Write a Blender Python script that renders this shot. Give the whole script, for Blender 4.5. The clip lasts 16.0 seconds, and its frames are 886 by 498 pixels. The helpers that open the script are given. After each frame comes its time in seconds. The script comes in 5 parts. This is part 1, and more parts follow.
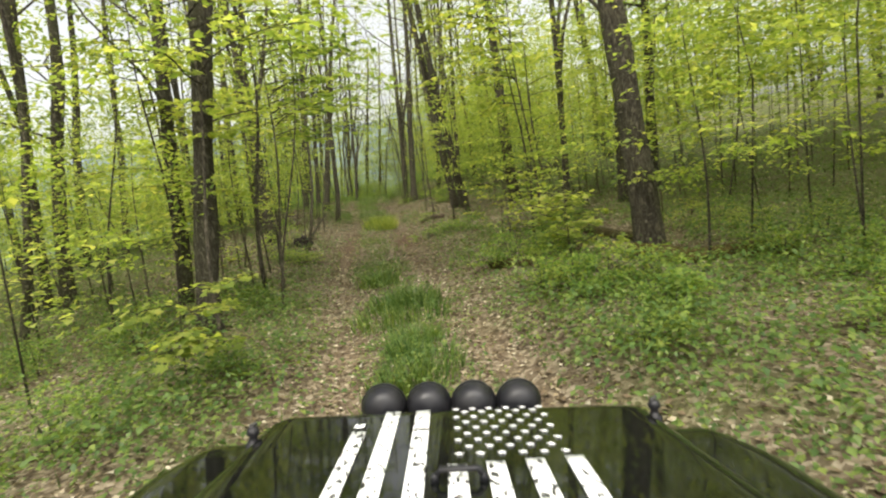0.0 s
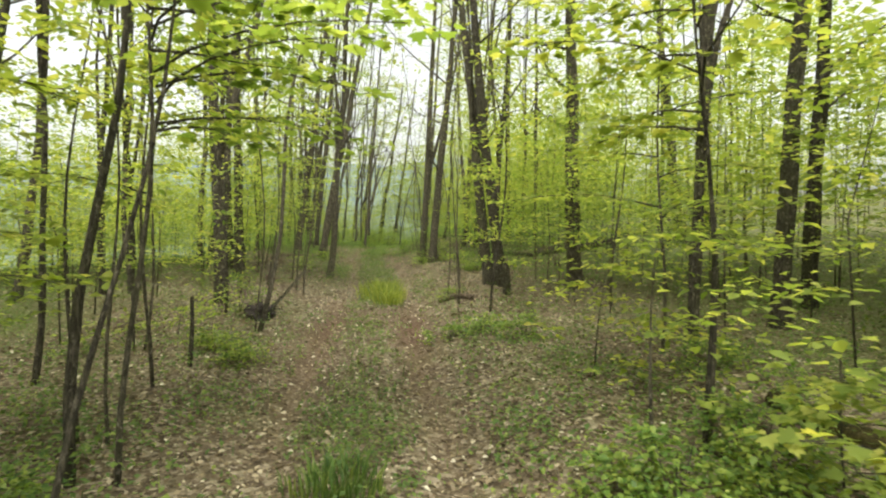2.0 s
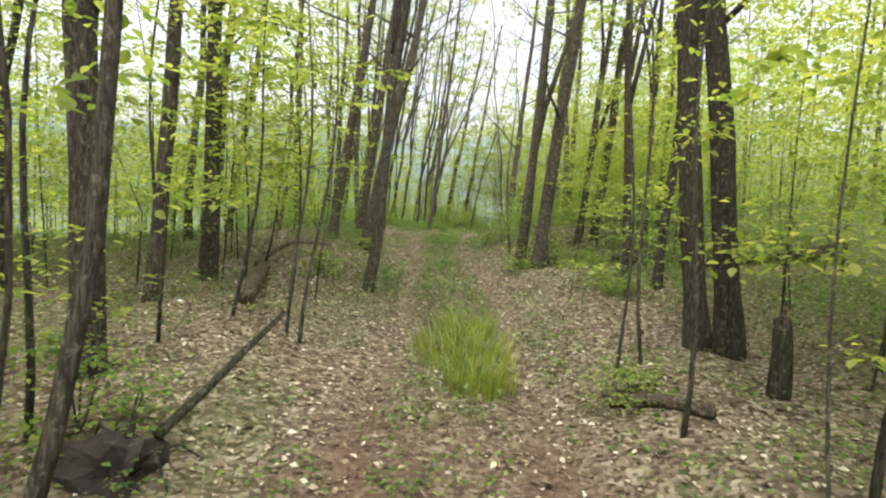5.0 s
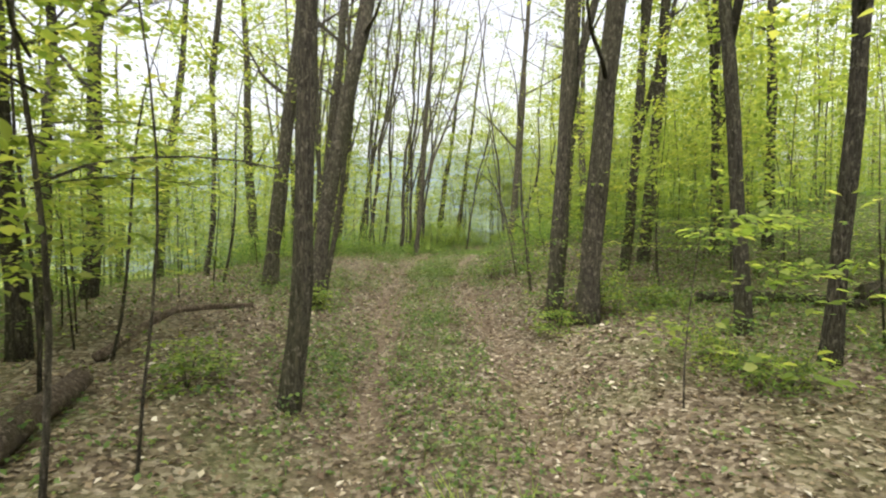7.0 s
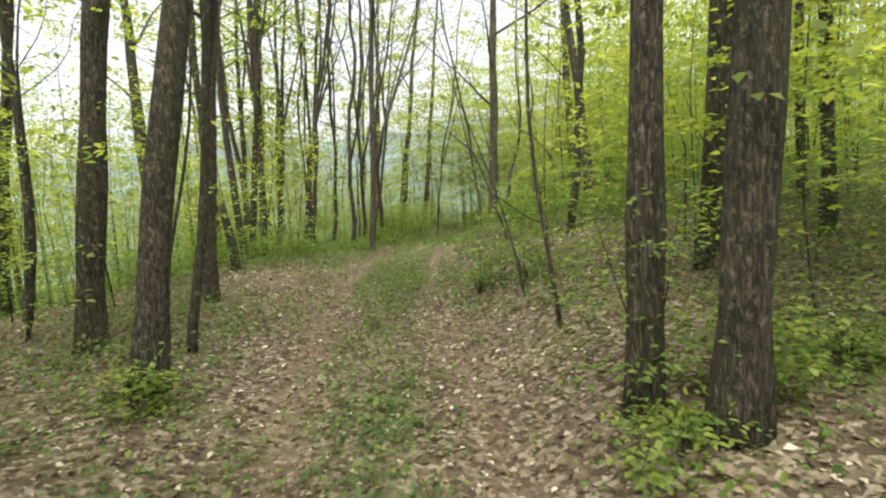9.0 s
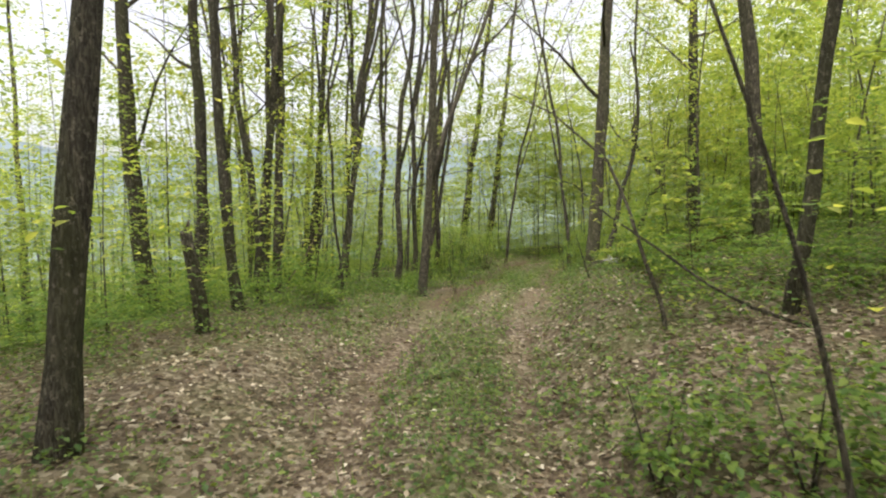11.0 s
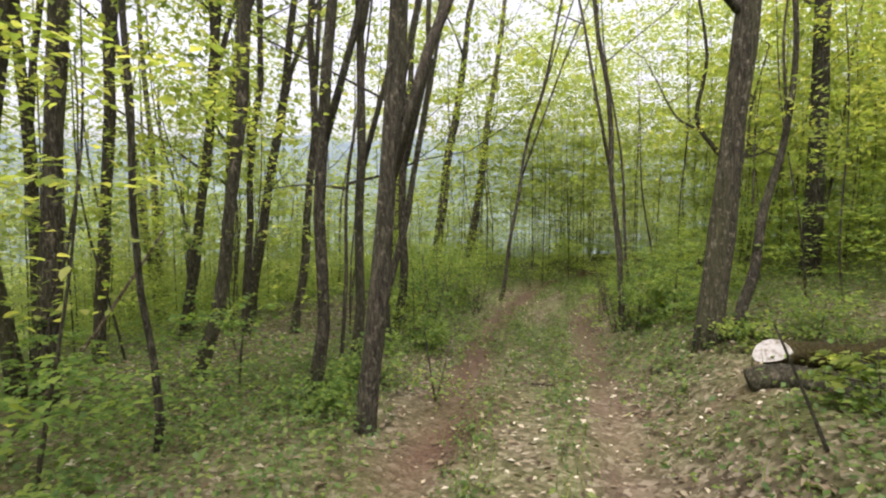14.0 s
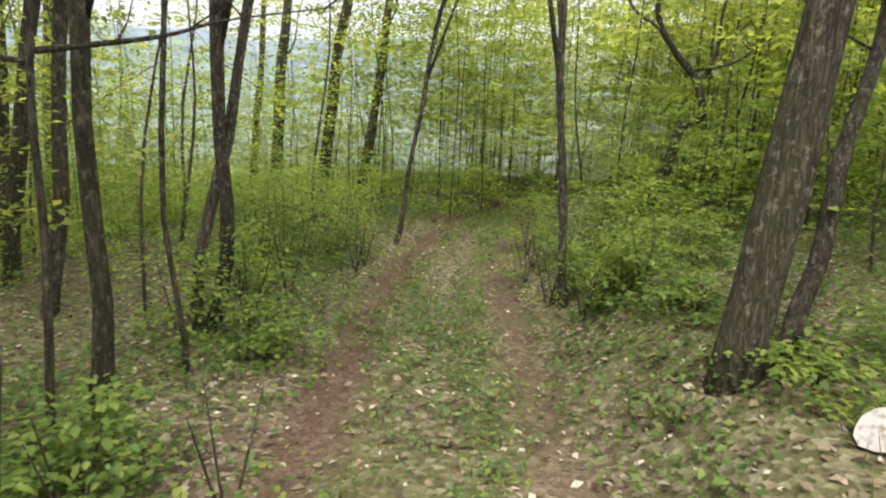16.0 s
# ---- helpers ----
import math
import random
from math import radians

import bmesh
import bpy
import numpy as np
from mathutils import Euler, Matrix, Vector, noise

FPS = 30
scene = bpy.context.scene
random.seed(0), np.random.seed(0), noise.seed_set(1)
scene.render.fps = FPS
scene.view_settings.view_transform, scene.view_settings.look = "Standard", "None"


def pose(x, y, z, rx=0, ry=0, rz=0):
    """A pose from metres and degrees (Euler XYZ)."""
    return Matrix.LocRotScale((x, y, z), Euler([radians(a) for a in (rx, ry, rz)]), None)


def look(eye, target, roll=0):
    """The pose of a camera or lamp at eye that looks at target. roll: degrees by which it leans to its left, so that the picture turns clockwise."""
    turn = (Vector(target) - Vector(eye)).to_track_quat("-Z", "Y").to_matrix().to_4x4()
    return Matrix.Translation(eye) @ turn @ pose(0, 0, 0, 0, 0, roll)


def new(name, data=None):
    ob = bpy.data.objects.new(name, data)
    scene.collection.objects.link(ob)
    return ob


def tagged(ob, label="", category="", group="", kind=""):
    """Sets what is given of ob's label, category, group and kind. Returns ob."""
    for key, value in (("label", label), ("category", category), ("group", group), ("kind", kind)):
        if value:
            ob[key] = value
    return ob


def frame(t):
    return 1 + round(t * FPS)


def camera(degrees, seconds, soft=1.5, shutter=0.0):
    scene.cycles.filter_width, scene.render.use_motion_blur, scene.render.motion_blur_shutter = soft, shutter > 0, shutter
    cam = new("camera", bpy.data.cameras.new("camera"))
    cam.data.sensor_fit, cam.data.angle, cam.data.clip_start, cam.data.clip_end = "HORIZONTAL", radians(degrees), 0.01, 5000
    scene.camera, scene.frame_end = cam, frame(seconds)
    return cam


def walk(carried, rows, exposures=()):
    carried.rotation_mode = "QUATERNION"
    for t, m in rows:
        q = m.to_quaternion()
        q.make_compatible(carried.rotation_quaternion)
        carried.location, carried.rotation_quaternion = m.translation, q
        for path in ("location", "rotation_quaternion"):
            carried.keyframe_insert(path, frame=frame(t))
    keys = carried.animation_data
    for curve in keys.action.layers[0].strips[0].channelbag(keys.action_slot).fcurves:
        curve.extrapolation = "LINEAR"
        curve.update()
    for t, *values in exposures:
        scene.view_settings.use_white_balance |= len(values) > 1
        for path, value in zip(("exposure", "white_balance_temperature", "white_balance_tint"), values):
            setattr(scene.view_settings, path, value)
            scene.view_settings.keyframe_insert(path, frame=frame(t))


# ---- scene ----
cam = camera(76.2, 16.0, soft=2.15, shutter=0.12)
PATH = [
    (0, 0.000, 0.000, 1.900, -6.80, -7.46, -3.05),
    (0.5, -0.020, 1.337, 1.958, -3.58, -4.11, -3.43),
    (1, 0.018, 2.558, 2.047, -0.34, -1.49, -3.51),
    (1.5, 0.041, 3.826, 2.134, -0.19, -0.32, -2.84),
    (2, -0.035, 5.263, 2.191, -1.60, 0.42, -2.25),
    (2.5, -0.123, 6.658, 2.229, -3.66, 0.90, -1.05),
    (3, -0.329, 8.052, 2.238, -6.24, 0.95, 1.37),
    (3.5, -0.538, 9.337, 2.248, -7.82, 2.65, 3.18),
    (4, -0.656, 10.472, 2.260, -8.37, 3.08, 4.21),
    (4.5, -0.768, 11.462, 2.300, -6.27, 3.39, 3.78),
    (4.7, -0.792, 11.830, 2.312, -5.23, 3.72, 3.76),
    (6.8, -1.031, 16.485, 2.489, -2.29, -0.01, 4.03),
    (7, -1.026, 16.900, 2.499, -2.76, -0.12, 3.40),
    (7.5, -1.013, 17.952, 2.541, -5.96, -1.14, 1.43),
    (8, -1.044, 18.977, 2.563, -7.56, -1.87, -0.39),
    (8.5, -1.045, 20.063, 2.599, -6.67, -3.40, -0.78),
    (9, -1.108, 21.153, 2.586, -5.09, -4.39, 0.50),
    (9.2, -1.136, 21.617, 2.591, -4.72, -4.49, 0.89),
    (11.3, -1.654, 26.123, 2.926, -3.39, -1.41, 7.18),
    (11.5, -1.720, 26.593, 2.939, -3.07, -1.36, 7.96),
    (12, -1.922, 27.765, 2.978, -2.01, -0.69, 9.31),
    (12.5, -2.032, 28.803, 3.021, -1.25, -0.61, 8.09),
    (13, -2.116, 29.649, 3.054, -1.46, 0.25, 6.13),
    (13.5, -2.186, 30.447, 3.093, -2.61, 0.08, 4.28),
    (14, -2.235, 31.172, 3.151, -4.13, 0.05, 2.39),
    (14.5, -2.236, 31.889, 3.191, -6.37, 0.63, 0.09),
    (15, -2.213, 32.624, 3.194, -8.86, 1.69, -2.52),
    (15.5, -2.058, 33.360, 3.183, -10.65, 2.50, -5.33),
    (16, -1.894, 34.092, 3.160, -12.56, 2.50, -7.34),

]
EXPOSURES = [(0, 0.38, 6800, 8), (1.5, 0.54, 6750, 6), (2.5, 0.66, 6800, 6), (3.5, 0.74, 6300, 12), (4.5, 0.72, 6250, 13), (9, 0.65, 6450, 13), (12, 0.5, 6350, 18), (14, 0.56, 6300, 22), (16, 0.74, 6300, 19)]
walk(cam, [(t, pose(x, y, z, 90 + p, 0, w) @ pose(0, 0, 0, 0, 0, r)) for t, x, y, z, p, r, w in PATH], EXPOSURES)

# light, seen through a thin bright overcast
world = bpy.data.worlds.new("overcast")
scene.world = world
world.use_nodes = True
wn = world.node_tree
sky = wn.nodes.new("ShaderNodeTexSky")
sky.sky_type = "NISHITA"
sky.sun_disc = False
sky.sun_elevation, sky.sun_rotation = radians(58), radians(148)
sky.air_density, sky.dust_density, sky.ozone_density = 1.0, 6.0, 0.6
wn.nodes["Background"].inputs["Strength"].default_value = 0.15
pale = wn.nodes.new("ShaderNodeHueSaturation")
pale.inputs["Saturation"].default_value = 0.22
pale.inputs["Value"].default_value = 1.75
wn.links.new(sky.outputs["Color"], pale.inputs["Color"])
wn.links.new(pale.outputs["Color"], wn.nodes["Background"].inputs["Color"])
sun = new("sun", bpy.data.lights.new("sun", "SUN"))
sun.data.energy, sun.data.angle, sun.data.color = 3.7, radians(25), (1.0, 0.96, 0.88)
sun.matrix_world = look((0, 0, 0), (0.28, 0.45, -0.85))



# ---- materials ----
def material(name):
    m = bpy.data.materials.new(name)
    m.use_nodes = True
    return m, m.node_tree, m.node_tree.nodes["Principled BSDF"]


def add(nt, kind, **inputs):
    n = nt.nodes.new(kind)
    for k, v in inputs.items():
        n.inputs[k].default_value = v
    return n


def ramp_node(nt, fac, stops):
    n = nt.nodes.new("ShaderNodeValToRGB")
    el = n.color_ramp.elements
    while len(el) < len(stops):
        el.new(0.5)
    for e, (p, c) in zip(el, stops):
        e.position, e.color = p, (*c, 1)
    nt.links.new(fac, n.inputs["Fac"])
    return n


def coords(nt, scale=(1, 1, 1), kind="Object"):
    tc = nt.nodes.new("ShaderNodeTexCoord")
    mp = nt.nodes.new("ShaderNodeMapping")
    mp.inputs["Scale"].default_value = scale
    nt.links.new(tc.outputs[kind], mp.inputs["Vector"])
    return mp.outputs["Vector"]


def mixed(nt, fac, a, b, mode="MIX"):
    n = nt.nodes.new("ShaderNodeMix")
    n.data_type, n.blend_type = "RGBA", mode
    for sock, v in ((n.inputs["Factor"], fac), (n.inputs["A"], a), (n.inputs["B"], b)):
        if hasattr(v, "is_linked"):
            nt.links.new(v, sock)
        elif isinstance(v, tuple):
            sock.default_value = (*v, 1)
        else:
            sock.default_value = v
    return n.outputs["Result"]


def bumped(nt, bsdf, height, strength, distance):
    b = add(nt, "ShaderNodeBump", Strength=strength, Distance=distance)
    nt.links.new(height, b.inputs["Height"])
    nt.links.new(b.outputs["Normal"], bsdf.inputs["Normal"])


def bark_material(name, dark, light, moss=0.25):
    """Bark in long plates with dark furrows, green algae and pale lichen flecks."""
    m, nt, bsdf = material(name)
    v = coords(nt, (1, 1, 0.16))
    info = nt.nodes.new("ShaderNodeObjectInfo")
    shift = nt.nodes.new("ShaderNodeVectorMath")
    shift.operation = "ADD"
    comb = nt.nodes.new("ShaderNodeCombineXYZ")
    mul = add(nt, "ShaderNodeMath")
    mul.operation = "MULTIPLY"
    mul.inputs[1].default_value = 37.0
    nt.links.new(info.outputs["Random"], mul.inputs[0])
    nt.links.new(mul.outputs[0], comb.inputs["X"])
    nt.links.new(mul.outputs[0], comb.inputs["Z"])
    nt.links.new(v, shift.inputs[0])
    nt.links.new(comb.outputs[0], shift.inputs[1])
    grain = add(nt, "ShaderNodeTexNoise", Scale=34.0, Detail=6.0, Roughness=0.7)
    nt.links.new(shift.outputs[0], grain.inputs["Vector"])
    warp = mixed(nt, 0.07, shift.outputs[0], grain.outputs["Color"], "ADD")
    plates = add(nt, "ShaderNodeTexVoronoi", Scale=38.0, Randomness=1.0)
    plates.feature = "DISTANCE_TO_EDGE"
    nt.links.new(warp, plates.inputs["Vector"])
    furrow = ramp_node(nt, plates.outputs["Distance"], [(0.0, (0, 0, 0)), (0.16, (0.7, 0.7, 0.7)), (0.4, (1, 1, 1))])
    depth = mixed(nt, 0.72, furrow.outputs["Color"], grain.outputs["Fac"])
    base = ramp_node(nt, depth, [(0.3, dark), (0.52, tuple((a + b) / 2 for a, b in zip(dark, light))), (0.74, light)])
    patch = add(nt, "ShaderNodeTexNoise", Scale=3.2, Detail=4.0)
    nt.links.new(shift.outputs[0], patch.inputs["Vector"])
    mossy = ramp_node(nt, patch.outputs["Fac"], [(0.45, (0, 0, 0)), (0.72, (moss, moss, moss))])
    green = mixed(nt, mossy.outputs["Color"], base.outputs["Color"], (0.062, 0.068, 0.026))
    spots = add(nt, "ShaderNodeTexNoise", Scale=24.0, Detail=5.0, Roughness=0.75)
    nt.links.new(coords(nt, (1, 1, 0.6)), spots.inputs["Vector"])
    lichen = ramp_node(nt, spots.outputs["Fac"], [(0.55, (0, 0, 0)), (0.64, (0.85, 0.85, 0.85))])
    green = mixed(nt, lichen.outputs["Color"], green, tuple(1.5 * c + 0.03 for c in light))
    tone = ramp_node(nt, info.outputs["Random"], [(0.0, (0.72, 0.71, 0.68)), (1.0, (1.2, 1.18, 1.15))])
    nt.links.new(mixed(nt, 1.0, green, tone.outputs["Color"], "MULTIPLY"), bsdf.inputs["Base Color"])
    bsdf.inputs["Roughness"].default_value = 0.93
    bsdf.inputs["Specular IOR Level"].default_value = 0.2
    bumped(nt, bsdf, depth, 1.0, 0.06)
    return m


BARK = bark_material("bark", (0.015, 0.0125, 0.009), (0.112, 0.100, 0.070), 0.55)
TWIG = bark_material("twig_bark", (0.030, 0.026, 0.019), (0.13, 0.115, 0.085), 0.25)
DEADWOOD = bark_material("dead_wood", (0.05, 0.035, 0.025), (0.24, 0.19, 0.14), 0.35)


def leaf_material(name, stops, glow=0.45, rough=0.5):
    m, nt, bsdf = material(name)
    nt.nodes.remove(bsdf)
    geo = nt.nodes.new("ShaderNodeNewGeometry")
    info = nt.nodes.new("ShaderNodeObjectInfo")
    col = ramp_node(nt, geo.outputs["Random Per Island"], stops)
    tone = ramp_node(nt, info.outputs["Random"], [(0.0, (0.85, 0.92, 0.85)), (0.5, (1, 1, 1)), (1.0, (1.12, 1.04, 0.92))])
    c = mixed(nt, 1.0, col.outputs["Color"], tone.outputs["Color"], "MULTIPLY")
    diff = nt.nodes.new("ShaderNodeBsdfPrincipled")
    diff.inputs["Roughness"].default_value = rough
    diff.inputs["Specular IOR Level"].default_value = 0.3
    trans = nt.nodes.new("ShaderNodeBsdfTranslucent")
    warm = mixed(nt, 1.0, c, (1.9, 1.85, 1.05), "MULTIPLY")
    mix = nt.nodes.new("ShaderNodeMixShader")
    mix.inputs[0].default_value = glow
    nt.links.new(c, diff.inputs["Base Color"])
    nt.links.new(warm, trans.inputs["Color"])
    nt.links.new(diff.outputs[0], mix.inputs[1])
    nt.links.new(trans.outputs[0], mix.inputs[2])
    nt.links.new(mix.outputs[0], nt.nodes["Material Output"].inputs["Surface"])
    return m


LEAF = leaf_material("spring_leaf", [(0.0, (0.10, 0.148, 0.032)), (0.45, (0.165, 0.215, 0.048)), (0.8, (0.235, 0.275, 0.072)), (1.0, (0.30, 0.31, 0.09))], 0.62)
SHRUB = leaf_material("shrub_leaf", [(0.0, (0.065, 0.118, 0.026)), (0.5, (0.118, 0.182, 0.04)), (1.0, (0.205, 0.25, 0.056))], 0.5)
HERB = leaf_material("herb_leaf", [(0.0, (0.036, 0.074, 0.018)), (0.6, (0.078, 0.130, 0.030)), (1.0, (0.145, 0.187, 0.046))], 0.4)
LITTER = leaf_material("dry_leaf", [(0.0, (0.045, 0.029, 0.017)), (0.35, (0.115, 0.08, 0.046)), (0.75, (0.215, 0.17, 0.108)), (0.92, (0.35, 0.30, 0.22)), (1.0, (0.46, 0.42, 0.335))], 0.1, 0.75)


def ground_material():
    m, nt, bsdf = material("forest_floor")
    v = coords(nt)
    cells = add(nt, "ShaderNodeTexVoronoi", Scale=22.0, Randomness=1.0)
    warp = add(nt, "ShaderNodeTexNoise", Scale=9.0, Detail=3.0)
    nt.links.new(v, warp.inputs["Vector"])
    wv = mixed(nt, 0.06, v, warp.outputs["Color"], "ADD")
    nt.links.new(wv, cells.inputs["Vector"])
    sep = nt.nodes.new("ShaderNodeSeparateColor")
    nt.links.new(cells.outputs["Color"], sep.inputs["Color"])
    leafy = ramp_node(nt, sep.outputs["Red"], [(0.0, (0.045, 0.033, 0.02)), (0.45, (0.09, 0.07, 0.045)), (0.8, (0.16, 0.13, 0.088)), (1.0, (0.24, 0.205, 0.15))])
    big = add(nt, "ShaderNodeTexNoise", Scale=0.9, Detail=5.0, Roughness=0.6)
    nt.links.new(v, big.inputs["Vector"])
    fine = add(nt, "ShaderNodeTexNoise", Scale=45.0, Detail=4.0)
    nt.links.new(v, fine.inputs["Vector"])
    grassy = ramp_node(nt, fine.outputs["Fac"], [(0.3, (0.05, 0.075, 0.018)), (0.7, (0.12, 0.15, 0.04))])
    green = nt.nodes.new("ShaderNodeAttribute")
    green.attribute_name = "green"
    gm = add(nt, "ShaderNodeMath")
    gm.operation = "MULTIPLY_ADD"
    gm.inputs[1].default_value = 1.6
    gm.inputs[2].default_value = -0.85
    nt.links.new(big.outputs["Fac"], gm.inputs[0])
    ga = add(nt, "ShaderNodeMath")
    ga.use_clamp = True
    nt.links.new(gm.outputs[0], ga.inputs[0])
    nt.links.new(green.outputs["Fac"], ga.inputs[1])
    c1 = mixed(nt, ga.outputs[0], leafy.outputs["Color"], grassy.outputs["Color"])
    dirt = ramp_node(nt, fine.outputs["Fac"], [(0.3, (0.07, 0.046, 0.029)), (0.7, (0.17, 0.12, 0.08))])
    rut = nt.nodes.new("ShaderNodeAttribute")
    rut.attribute_name = "rut"
    c2 = mixed(nt, rut.outputs["Fac"], c1, dirt.outputs["Color"])
    loam = ramp_node(nt, fine.outputs["Fac"], [(0.3, (0.03, 0.016, 0.010)), (0.7, (0.10, 0.056, 0.036))])
    raw = nt.nodes.new("ShaderNodeAttribute")
    raw.attribute_name = "raw"
    c2 = mixed(nt, raw.outputs["Fac"], c2, loam.outputs["Color"])
    nt.links.new(c2, bsdf.inputs["Base Color"])
    bsdf.inputs["Roughness"].default_value = 0.95
    bsdf.inputs["Specular IOR Level"].default_value = 0.15
    bumped(nt, bsdf, cells.outputs["Distance"], 0.8, 0.02)
    return m


FLOOR = ground_material()


# ---- mesh helpers ----
def mesh_object(name, verts, faces, mat, parent=None, smooth=True, label=""):
    me = bpy.data.meshes.new(name)
    me.from_pydata([tuple(map(float, v)) for v in verts], [], [tuple(map(int, f)) for f in faces])
    me.materials.append(mat)
    if smooth:
        me.shade_smooth()
    ob = new(name, me)
    ob.parent = parent
    return tagged(ob, label=label)


def array_mesh(name, verts, tris, mat):
    """A mesh from arrays of corners and triangles."""
    me = bpy.data.meshes.new(name)
    me.vertices.add(len(verts))
    me.vertices.foreach_set("co", np.ascontiguousarray(verts, np.float32).ravel())
    me.loops.add(tris.size)
    me.loops.foreach_set("vertex_index", np.ascontiguousarray(tris, np.int32).ravel())
    me.polygons.add(len(tris))
    me.polygons.foreach_set("loop_start", np.arange(0, tris.size, 3, dtype=np.int32))
    me.materials.append(mat)
    me.update(calc_edges=True)
    return me


def thing(name, label, category, group="", at=(0, 0, 0), kind=""):
    ob = new(name)
    ob.empty_display_size = 0.2
    ob.location = at
    return tagged(ob, label=label, category=category, group=group, kind=kind)


def tube(points, radii, sides=8, wobble=0.0, seed=0):
    """Corners and faces of a tapered tube along points."""
    pts = [Vector(p) for p in points]
    r = random.Random(seed)
    verts, faces = [], []
    ref = Vector((1, 0, 0))
    phase = r.random() * 6.28
    for i, p in enumerate(pts):
        d = (pts[min(i + 1, len(pts) - 1)] - pts[max(i - 1, 0)]).normalized()
        if abs(d.dot(ref)) > 0.9:
            ref = Vector((0, 1, 0))
        a = d.cross(ref).normalized()
        b = d.cross(a)
        for k in range(sides):
            w = 2 * math.pi * k / sides
            rad = radii[i] * (1 + wobble * math.sin(3 * w + phase + i * 0.35) + wobble * (r.random() - 0.5))
            verts.append(p + (a * math.cos(w) + b * math.sin(w)) * rad)
    for i in range(len(pts) - 1):
        for k in range(sides):
            j = (k + 1) % sides
            faces.append((i * sides + k, i * sides + j, (i + 1) * sides + j, (i + 1) * sides + k))
    faces.append(tuple(range(sides - 1, -1, -1)))
    top = len(verts)
    verts.append(pts[-1] + (pts[-1] - pts[-2]).normalized() * radii[-1] * 0.5)
    for k in range(sides):
        faces.append(((len(pts) - 1) * sides + k, (len(pts) - 1) * sides + (k + 1) % sides, top))
    return verts, faces


def join(*pieces):
    verts, faces = [], []
    for v, f in pieces:
        n = len(verts)
        verts += list(v)
        faces += [tuple(i + n for i in q) for q in f]
    return verts, faces


def leaves(pos, aim, up, size, width=0.36, rich=False):
    """Corners and triangles of folded leaves: one at each place, pointing along aim, facing up."""
    aim = aim / np.linalg.norm(aim, axis=1, keepdims=True)
    side = np.cross(aim, up)
    side /= np.linalg.norm(side, axis=1, keepdims=True) + 1e-9
    nor = np.cross(side, aim)
    s = size[:, None]
    mid = pos + aim * s * 0.45
    tip = pos + aim * s - nor * s * 0.12
    a = mid + side * s * width + nor * s * 0.08
    b = mid - side * s * width + nor * s * 0.08
    if rich:
        fore = pos + aim * s * 0.78 - nor * s * 0.03
        c = fore + side * s * width * 0.62 + nor * s * 0.05
        e = fore - side * s * width * 0.62 + nor * s * 0.05
        back = pos + aim * s * 0.2
        g = back + side * s * width * 0.7 + nor * s * 0.05
        h = back - side * s * width * 0.7 + nor * s * 0.05
        verts = np.stack([pos, g, a, c, tip, e, b, h], 1).reshape(-1, 3)
        k = 8 * np.arange(len(pos))[:, None]
        tris = np.concatenate([k + [0, 1, 2], k + [0, 2, 3], k + [0, 3, 4], k + [0, 4, 5], k + [0, 5, 6], k + [0, 6, 7]], 1).reshape(-1, 3)
        return verts, tris
    verts = np.stack([pos, a, tip, b], 1).reshape(-1, 3)
    k = 4 * np.arange(len(pos))[:, None]
    tris = np.concatenate([k + [0, 1, 2], k + [0, 2, 3]], 1).reshape(-1, 3)
    return verts, tris


# ---- the lie of the land ----
GY = np.arange(-80, 400, 0.25)


def smooth_line(ys, vs):
    v = np.interp(GY, ys, vs)
    return np.convolve(np.pad(v, 8, mode="edge"), np.ones(17) / 17, mode="valid")


LINE_Z = smooth_line([-80, -30, 0, 8.5, 12.5, 15, 19, 21.5, 25, 30.4, 33.9, 36.9, 39.9, 43.9, 49.9, 57.9, 66.9, 121.9, 401.9], [-0.8, -0.3, 0.0, 0.30, 0.40, 0.52, 0.68, 0.80, 1.08, 1.22, 1.40, 1.35, 1.15, 1.2, 1.15, 1.0, 0.0, -12.0, -60])
LINE_X = smooth_line([-80, -30, 0, 4, 8, 12, 17, 22, 26, 30.9, 33.9, 37.9, 41.9, 45.9, 51.9, 61.9, 401.9], [2, 0.5, 0, 0.1, -0.3, -0.75, -1.0, -1.2, -1.8, -2.2, -2.05, -1.42, -0.85, 0.6, 4, 11, 60])


def smoothstep(v, a, b):
    t = np.clip((v - a) / (b - a), 0, 1)
    return t * t * (3 - 2 * t)


def trail_x(y):
    return np.interp(y, GY, LINE_X)


def lay(x, y):
    """The land's height without its small bumps."""
    x, y = np.asarray(x, float), np.asarray(y, float)
    u = x - trail_x(y)
    f = smoothstep(y, 22, 34)
    r, l = np.maximum(u - 1.9, 0), np.maximum(-u - 1.9, 0)
    right = (0.22 + 0.34 * f) * smoothstep(u, 0.95, 2.0) + (0.05 + 0.07 * f) * np.minimum(r, 7) + 0.10 * np.maximum(r - 5, 0) * smoothstep(r, 5, 12)
    right = np.minimum(right, 9 + 0.01 * r)
    left = (0.14 + 0.16 * smoothstep(y, 15, 20) * (1 - smoothstep(y, 30, 36))) * smoothstep(-u, 1.0, 2.4) - 0.03 * np.minimum(l, 10)
    left = left - 0.13 * f * np.maximum(l - 2, 0) * smoothstep(l, 2, 4) - 0.16 * np.maximum(l - 9, 0) * smoothstep(l, 9, 18)
    dip = 0.34 * np.exp(-(((x - 1.3) / 1.2) ** 2) - ((y - 35.6) / 0.9) ** 2)
    return np.interp(y, GY, LINE_Z) + right + np.maximum(left, -14 - 0.02 * l) - dip


